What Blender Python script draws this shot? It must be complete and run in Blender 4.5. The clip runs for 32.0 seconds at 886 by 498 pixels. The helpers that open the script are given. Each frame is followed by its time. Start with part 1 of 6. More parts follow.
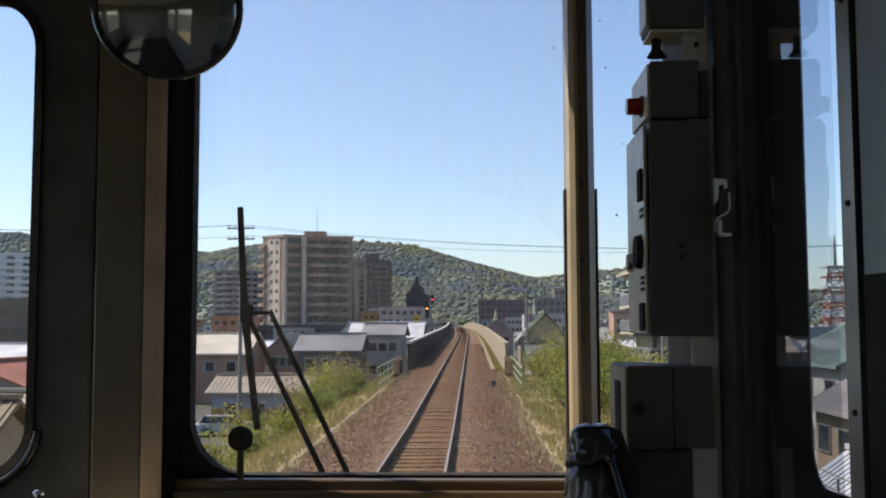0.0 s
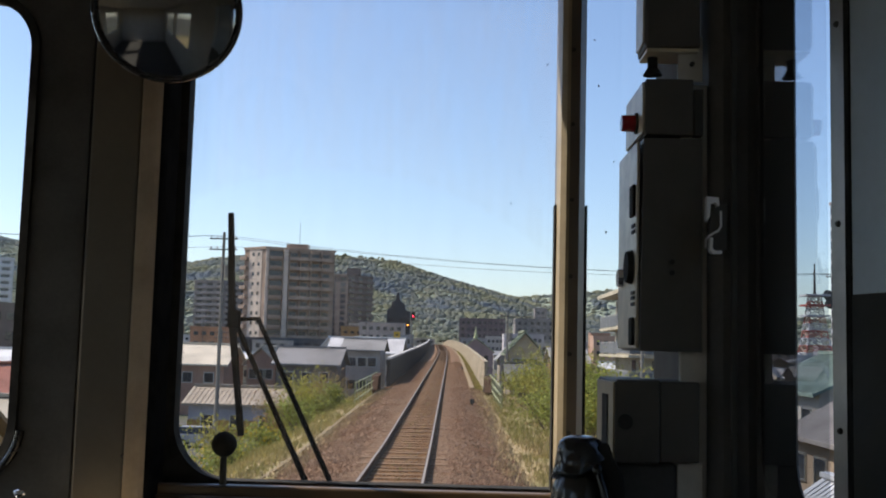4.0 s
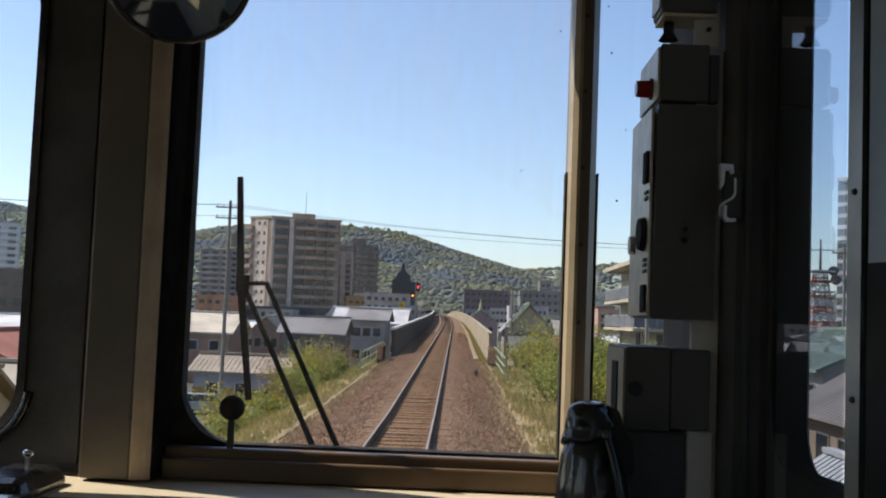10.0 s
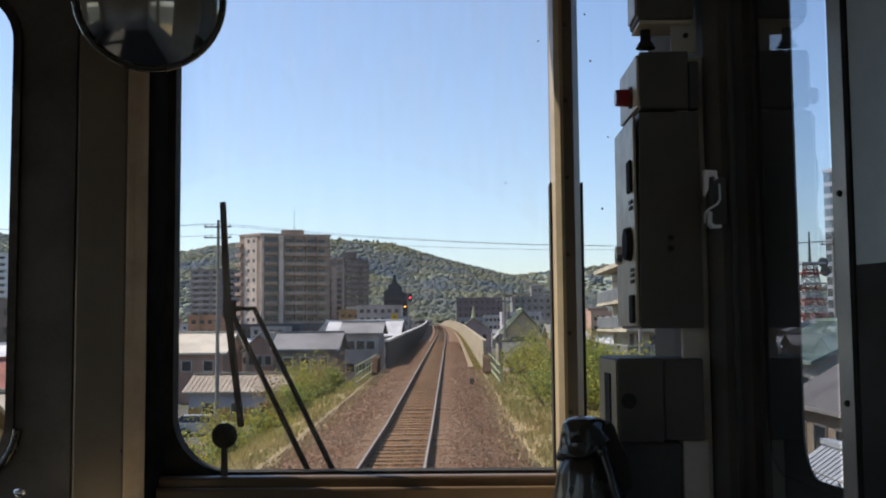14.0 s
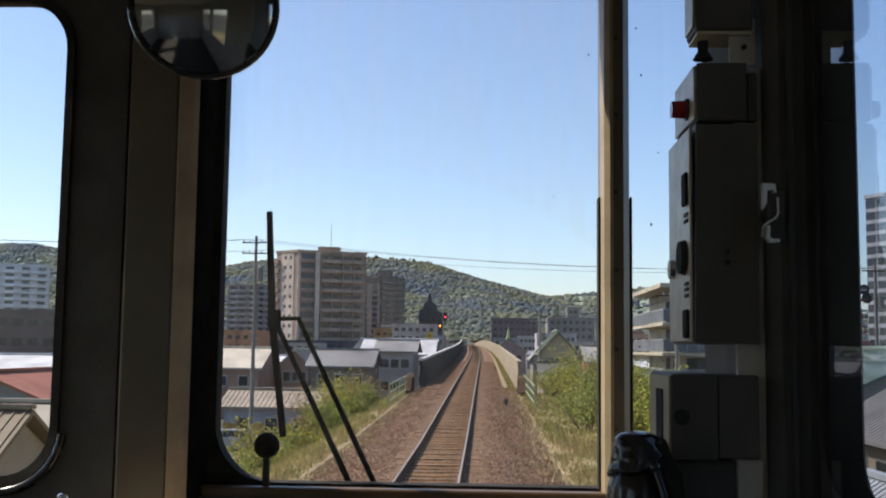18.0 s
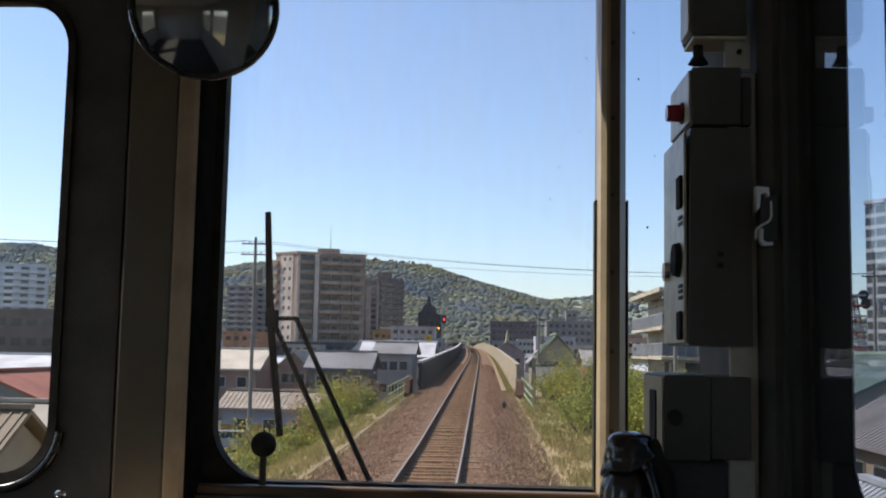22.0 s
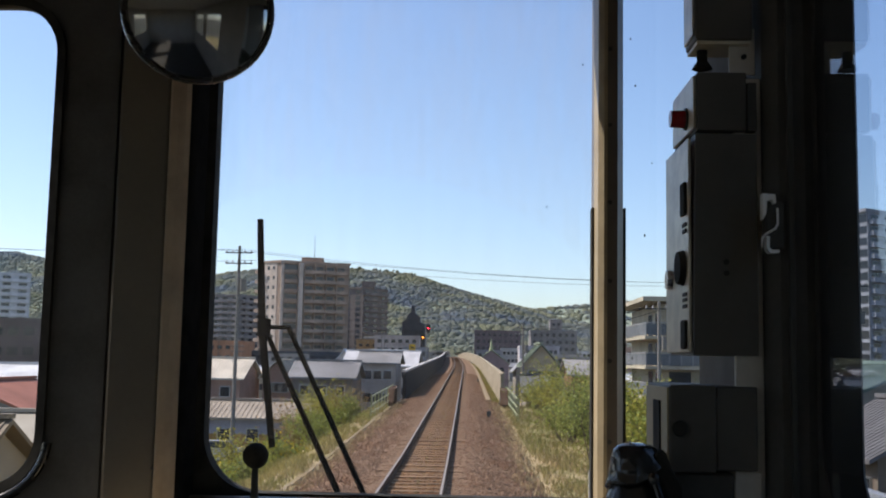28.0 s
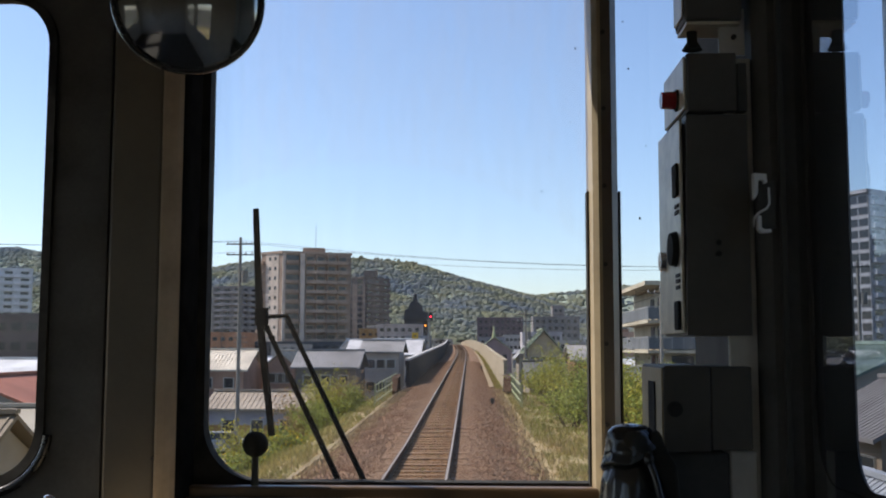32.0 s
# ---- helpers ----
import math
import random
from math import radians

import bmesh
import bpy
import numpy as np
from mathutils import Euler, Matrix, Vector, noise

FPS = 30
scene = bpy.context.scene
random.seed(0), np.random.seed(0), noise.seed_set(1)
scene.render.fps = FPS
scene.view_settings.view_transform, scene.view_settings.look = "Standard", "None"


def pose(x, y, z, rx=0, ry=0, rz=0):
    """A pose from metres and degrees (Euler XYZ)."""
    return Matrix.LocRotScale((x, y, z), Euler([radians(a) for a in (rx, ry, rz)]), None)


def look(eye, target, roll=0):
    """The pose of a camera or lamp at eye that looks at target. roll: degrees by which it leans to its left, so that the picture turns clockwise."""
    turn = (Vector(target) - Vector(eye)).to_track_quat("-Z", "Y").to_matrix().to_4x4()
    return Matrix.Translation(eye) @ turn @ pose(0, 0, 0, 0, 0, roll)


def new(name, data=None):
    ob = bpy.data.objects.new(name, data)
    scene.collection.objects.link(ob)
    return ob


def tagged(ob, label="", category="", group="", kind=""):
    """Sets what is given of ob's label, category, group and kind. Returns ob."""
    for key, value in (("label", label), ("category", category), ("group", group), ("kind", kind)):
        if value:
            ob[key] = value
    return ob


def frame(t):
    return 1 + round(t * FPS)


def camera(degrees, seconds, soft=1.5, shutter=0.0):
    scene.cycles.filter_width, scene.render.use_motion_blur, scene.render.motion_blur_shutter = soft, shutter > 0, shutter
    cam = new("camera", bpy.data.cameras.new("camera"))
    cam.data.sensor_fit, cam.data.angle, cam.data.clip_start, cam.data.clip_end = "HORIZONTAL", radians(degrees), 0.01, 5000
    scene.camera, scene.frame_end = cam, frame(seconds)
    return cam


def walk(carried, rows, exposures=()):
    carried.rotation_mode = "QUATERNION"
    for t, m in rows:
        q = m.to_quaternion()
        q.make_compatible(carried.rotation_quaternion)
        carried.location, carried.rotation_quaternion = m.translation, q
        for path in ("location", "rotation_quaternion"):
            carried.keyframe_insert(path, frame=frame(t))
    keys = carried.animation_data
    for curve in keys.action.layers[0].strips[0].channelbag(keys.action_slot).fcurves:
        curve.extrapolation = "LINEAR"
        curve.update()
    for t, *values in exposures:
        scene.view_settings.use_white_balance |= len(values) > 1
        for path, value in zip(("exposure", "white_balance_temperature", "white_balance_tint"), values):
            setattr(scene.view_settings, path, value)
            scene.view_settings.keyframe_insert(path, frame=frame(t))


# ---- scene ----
cam = camera(46.0, 32.0, 2.0)
EXPOSURE = 0.54
PATH = [
    (0, (1.066, -1.734, 2.409), (1.0, 0.258, 2.565), -0.2),
    (0.5, (1.043, -1.742, 2.405), (0.964, 0.247, 2.603), 2.8),
    (1, (1.048, -1.747, 2.404), (0.988, 0.243, 2.601), 3.1),
    (1.5, (1.052, -1.738, 2.4), (1.02, 0.254, 2.57), 2.5),
    (2, (1.049, -1.741, 2.402), (1.015, 0.25, 2.585), 2.2),
    (2.5, (1.055, -1.74, 2.4), (1.021, 0.251, 2.589), 1.9),
    (4.5, (1.054, -1.741, 2.399), (1.022, 0.249, 2.588), 1.0),
    (5, (1.06, -1.741, 2.398), (1.037, 0.251, 2.575), -0.7),
    (5.5, (1.058, -1.736, 2.397), (1.02, 0.255, 2.575), 0.0),
    (6, (1.057, -1.742, 2.401), (1.022, 0.249, 2.584), 0.2),
    (6.5, (1.055, -1.74, 2.397), (1.016, 0.251, 2.583), 0.0),
    (7, (1.065, -1.74, 2.398), (1.022, 0.252, 2.574), -0.2),
    (7.5, (1.063, -1.736, 2.395), (1.02, 0.255, 2.57), -0.9),
    (8, (1.057, -1.738, 2.394), (1.004, 0.253, 2.571), -0.7),
    (8.5, (1.055, -1.743, 2.397), (1.001, 0.249, 2.572), -0.3),
    (9, (1.058, -1.739, 2.396), (1.005, 0.253, 2.57), -0.6),
    (9.5, (1.046, -1.742, 2.397), (0.988, 0.25, 2.571), 0.1),
    (10, (1.048, -1.734, 2.392), (1.006, 0.261, 2.526), 2.2),
    (10.5, (1.046, -1.74, 2.394), (1.019, 0.253, 2.562), 2.4),
    (11, (1.059, -1.739, 2.394), (1.027, 0.255, 2.54), -0.3),
    (11.5, (1.049, -1.747, 2.398), (0.997, 0.245, 2.575), -0.4),
    (12, (1.062, -1.748, 2.4), (1.012, 0.243, 2.581), -1.3),
    (12.5, (1.055, -1.738, 2.394), (1.001, 0.254, 2.563), -1.1),
    (13, (1.053, -1.74, 2.388), (1.046, 0.253, 2.553), 0.5),
    (13.5, (1.064, -1.739, 2.4), (1.032, 0.254, 2.569), -1.9),
    (14, (1.053, -1.723, 2.404), (1.03, 0.271, 2.556), -0.5),
    (14.5, (1.037, -1.721, 2.405), (1.007, 0.267, 2.617), 2.1),
    (15, (1.046, -1.724, 2.406), (1.021, 0.265, 2.61), 0.6),
    (15.5, (1.028, -1.725, 2.404), (0.983, 0.264, 2.609), 0.9),
    (17.5, (1.045, -1.704, 2.398), (0.972, 0.287, 2.575), -0.9),
    (18, (1.036, -1.711, 2.394), (0.944, 0.277, 2.583), 0.7),
    (18.5, (1.033, -1.714, 2.396), (0.931, 0.274, 2.59), 1.0),
    (19, (1.048, -1.707, 2.389), (0.967, 0.284, 2.562), -0.8),
    (19.5, (1.048, -1.712, 2.395), (0.985, 0.279, 2.576), -2.2),
    (20, (1.051, -1.711, 2.392), (0.99, 0.281, 2.562), -1.6),
    (20.5, (1.049, -1.716, 2.395), (0.978, 0.275, 2.572), -1.5),
    (21, (1.045, -1.72, 2.394), (0.971, 0.27, 2.574), -0.0),
    (21.5, (1.046, -1.719, 2.394), (0.967, 0.271, 2.57), -0.5),
    (22, (1.04, -1.721, 2.391), (0.949, 0.267, 2.585), 1.1),
    (22.5, (1.039, -1.722, 2.39), (0.959, 0.267, 2.584), 1.1),
    (23, (1.044, -1.724, 2.393), (0.971, 0.266, 2.585), 0.7),
    (23.5, (1.04, -1.716, 2.394), (0.973, 0.274, 2.576), 0.4),
    (24, (1.036, -1.713, 2.4), (0.988, 0.28, 2.57), 1.9),
    (24.5, (1.039, -1.713, 2.395), (0.978, 0.277, 2.59), 1.0),
    (25, (1.028, -1.71, 2.392), (0.954, 0.279, 2.595), 1.7),
    (25.5, (1.039, -1.7, 2.403), (0.996, 0.289, 2.604), 1.1),
    (27.5, (1.028, -1.695, 2.394), (0.985, 0.294, 2.594), -0.5),
    (28, (1.021, -1.699, 2.391), (0.96, 0.289, 2.603), 1.1),
    (28.5, (1.029, -1.694, 2.386), (0.965, 0.295, 2.584), 0.2),
    (29, (1.038, -1.697, 2.382), (0.983, 0.291, 2.594), 0.0),
    (29.5, (1.04, -1.697, 2.385), (0.994, 0.293, 2.581), -1.1),
    (30, (1.039, -1.703, 2.389), (0.97, 0.285, 2.597), -0.6),
    (30.5, (1.041, -1.704, 2.388), (1.001, 0.285, 2.587), -2.0),
    (31, (1.041, -1.704, 2.391), (1.001, 0.287, 2.578), -2.5),
    (31.5, (1.029, -1.702, 2.391), (0.962, 0.289, 2.575), 0.3),
    (32, (1.03, -1.701, 2.388), (0.967, 0.289, 2.577), 0.1),
]
walk(cam, [(t, look(eye, aim, lean)) for t, eye, aim, lean in PATH], [(0.0, EXPOSURE, 6420, 13), (17.0, EXPOSURE, 6420, 13), (22.0, EXPOSURE, 6280, 14), (32.0, EXPOSURE, 6280, 14)])

# ---- light ----
SUN_AZ, SUN_EL = -72.0, 50.0       # degrees from straight ahead (minus: to the left), and height
sun_dir = Vector((math.sin(radians(SUN_AZ)) * math.cos(radians(SUN_EL)), math.cos(radians(SUN_AZ)) * math.cos(radians(SUN_EL)), math.sin(radians(SUN_EL))))
world = bpy.data.worlds.new("sky")
scene.world = world
world.use_nodes = True
wn = world.node_tree
sky = wn.nodes.new("ShaderNodeTexSky")
sky.sky_type, sky.sun_disc = "NISHITA", False
sky.sun_elevation, sky.sun_rotation = radians(SUN_EL), radians(SUN_AZ)
sky.air_density, sky.dust_density, sky.ozone_density = 1.0, 0.7, 2.8
wn.links.new(sky.outputs[0], wn.nodes["Background"].inputs[0])
wn.nodes["Background"].inputs[1].default_value = 0.12
sun = new("sun", bpy.data.lights.new("sun", "SUN"))
sun.data.energy, sun.data.angle, sun.data.color = 4.5, radians(0.53), (1.0, 0.92, 0.80)
sun.matrix_world = Matrix.Translation((0, 0, 60)) @ sun_dir.to_track_quat("Z", "Y").to_matrix().to_4x4()


# ---- materials ----
def material(name, color, rough=0.6, metal=0.0, vary=0.12, scale=6.0, fine=60.0, bump=0.1, color2=None, spec=0.5, per_object=0.0, per_island=0.0, coat=0.0):
    """A painted or raw surface: two colours mixed by coarse noise, lightness by fine noise, relief by both."""
    m = bpy.data.materials.new(name)
    m.use_nodes = True
    nt = m.node_tree
    b = nt.nodes["Principled BSDF"]
    tc = nt.nodes.new("ShaderNodeTexCoord")
    n1, n2 = nt.nodes.new("ShaderNodeTexNoise"), nt.nodes.new("ShaderNodeTexNoise")
    n1.inputs["Scale"].default_value, n1.inputs["Detail"].default_value = scale, 4
    n2.inputs["Scale"].default_value, n2.inputs["Detail"].default_value = fine, 3
    for n in (n1, n2):
        nt.links.new(tc.outputs["Object"], n.inputs["Vector"])
    mix = nt.nodes.new("ShaderNodeMixRGB")
    mix.inputs[1].default_value = (*color, 1)
    c2 = color2 or tuple(c * (1 - 2 * vary) for c in color)
    mix.inputs[2].default_value = (*c2, 1)
    ramp = nt.nodes.new("ShaderNodeMapRange")
    ramp.inputs[1].default_value, ramp.inputs[2].default_value = 0.38, 0.66
    nt.links.new(n1.outputs[0], ramp.inputs[0])
    nt.links.new(ramp.outputs[0], mix.inputs[0])
    hsv = nt.nodes.new("ShaderNodeHueSaturation")
    nt.links.new(mix.outputs[0], hsv.inputs["Color"])
    val = nt.nodes.new("ShaderNodeMapRange")
    val.inputs[3].default_value, val.inputs[4].default_value = 1 - vary, 1 + vary
    nt.links.new(n2.outputs[0], val.inputs[0])
    last = val.outputs[0]
    if per_object or per_island:
        if per_object:
            src = nt.nodes.new("ShaderNodeObjectInfo").outputs["Random"]
        else:
            src = nt.nodes.new("ShaderNodeNewGeometry").outputs["Random Per Island"]
        k = per_object or per_island
        mr = nt.nodes.new("ShaderNodeMapRange")
        mr.inputs[3].default_value, mr.inputs[4].default_value = 1 - k, 1 + k
        nt.links.new(src, mr.inputs[0])
        mul = nt.nodes.new("ShaderNodeMath")
        mul.operation = "MULTIPLY"
        nt.links.new(last, mul.inputs[0])
        nt.links.new(mr.outputs[0], mul.inputs[1])
        last = mul.outputs[0]
    nt.links.new(last, hsv.inputs["Value"])
    nt.links.new(hsv.outputs[0], b.inputs["Base Color"])
    rr = nt.nodes.new("ShaderNodeMapRange")
    rr.inputs[3].default_value, rr.inputs[4].default_value = max(0.02, rough - 0.08), min(1, rough + 0.08)
    nt.links.new(n1.outputs[0], rr.inputs[0])
    nt.links.new(rr.outputs[0], b.inputs["Roughness"])
    b.inputs["Metallic"].default_value = metal
    b.inputs["Specular IOR Level"].default_value = spec
    b.inputs["Coat Weight"].default_value = coat
    if bump:
        bp = nt.nodes.new("ShaderNodeBump")
        bp.inputs["Strength"].default_value, bp.inputs["Distance"].default_value = bump, 0.3 / fine
        nt.links.new(n2.outputs[0], bp.inputs["Height"])
        nt.links.new(bp.outputs[0], b.inputs["Normal"])
    return m


def glass(name, tint=(1, 1, 1), gloss=0.02, low=0.025, high=0.7):
    """Clear pane: passes light straight through, and mirrors by Fresnel."""
    m = bpy.data.materials.new(name)
    m.use_nodes = True
    nt = m.node_tree
    out = nt.nodes["Material Output"]
    nt.nodes.remove(nt.nodes["Principled BSDF"])
    tr, gl, fr, mx = (nt.nodes.new("ShaderNode" + k) for k in ("BsdfTransparent", "BsdfGlossy", "LayerWeight", "MixShader"))
    tr.inputs[0].default_value = (*tint, 1)
    gl.inputs["Roughness"].default_value = gloss
    pw, mr = nt.nodes.new("ShaderNodeMath"), nt.nodes.new("ShaderNodeMapRange")
    pw.operation = "POWER"
    pw.inputs[1].default_value = 4.0
    mr.inputs[3].default_value, mr.inputs[4].default_value = low, high
    nt.links.new(fr.outputs["Facing"], pw.inputs[0])
    nt.links.new(pw.outputs[0], mr.inputs[0])
    nt.links.new(mr.outputs[0], mx.inputs[0])
    nt.links.new(tr.outputs[0], mx.inputs[1])
    nt.links.new(gl.outputs[0], mx.inputs[2])
    nt.links.new(mx.outputs[0], out.inputs[0])
    return m


def dusty(name, cx, cz, radius):
    """Clear pane with a thin film of dust that is thicker outside the wiper's sweep round (cx, cz)."""
    m = glass(name)
    nt = m.node_tree
    out = nt.nodes["Material Output"]
    clear = out.inputs[0].links[0].from_socket
    tc, sep = nt.nodes.new("ShaderNodeTexCoord"), nt.nodes.new("ShaderNodeVectorMath")
    sep.operation = "DISTANCE"
    flat = nt.nodes.new("ShaderNodeVectorMath")
    flat.operation = "MULTIPLY"
    flat.inputs[1].default_value = (1, 0, 1)
    nt.links.new(tc.outputs["Object"], flat.inputs[0])
    nt.links.new(flat.outputs[0], sep.inputs[0])
    sep.inputs[1].default_value = (cx, 0, cz)
    edge = nt.nodes.new("ShaderNodeMapRange")
    edge.inputs[1].default_value, edge.inputs[2].default_value = radius - 0.004, radius + 0.012
    edge.inputs[3].default_value, edge.inputs[4].default_value = 0.014, 0.05
    nt.links.new(sep.outputs["Value"], edge.inputs[0])
    n = nt.nodes.new("ShaderNodeTexNoise")
    n.inputs["Scale"].default_value, n.inputs["Detail"].default_value = 9.0, 6
    squeeze = nt.nodes.new("ShaderNodeVectorMath")
    squeeze.operation = "MULTIPLY"
    squeeze.inputs[1].default_value = (3.5, 1, 0.5)
    nt.links.new(tc.outputs["Object"], squeeze.inputs[0])
    nt.links.new(squeeze.outputs[0], n.inputs["Vector"])
    amount = nt.nodes.new("ShaderNodeMath")
    amount.operation = "MULTIPLY"
    nt.links.new(edge.outputs[0], amount.inputs[0])
    spread = nt.nodes.new("ShaderNodeMapRange")
    spread.inputs[1].default_value, spread.inputs[2].default_value = 0.35, 0.75
    spread.inputs[3].default_value, spread.inputs[4].default_value = 0.4, 1.6
    nt.links.new(n.outputs[0], spread.inputs[0])
    nt.links.new(spread.outputs[0], amount.inputs[1])
    film, mx = nt.nodes.new("ShaderNodeBsdfTranslucent"), nt.nodes.new("ShaderNodeMixShader")
    film.inputs[0].default_value = (0.75, 0.68, 0.55, 1)
    nt.links.new(amount.outputs[0], mx.inputs[0])
    nt.links.new(clear, mx.inputs[1])
    nt.links.new(film.outputs[0], mx.inputs[2])
    nt.links.new(mx.outputs[0], out.inputs[0])
    return m


def glow(name, color, strength):
    m = bpy.data.materials.new(name)
    m.use_nodes = True
    b = m.node_tree.nodes["Principled BSDF"]
    b.inputs["Base Color"].default_value = (*[c * 0.3 for c in color], 1)
    b.inputs["Emission Color"].default_value = (*color, 1)
    b.inputs["Emission Strength"].default_value = strength
    return m


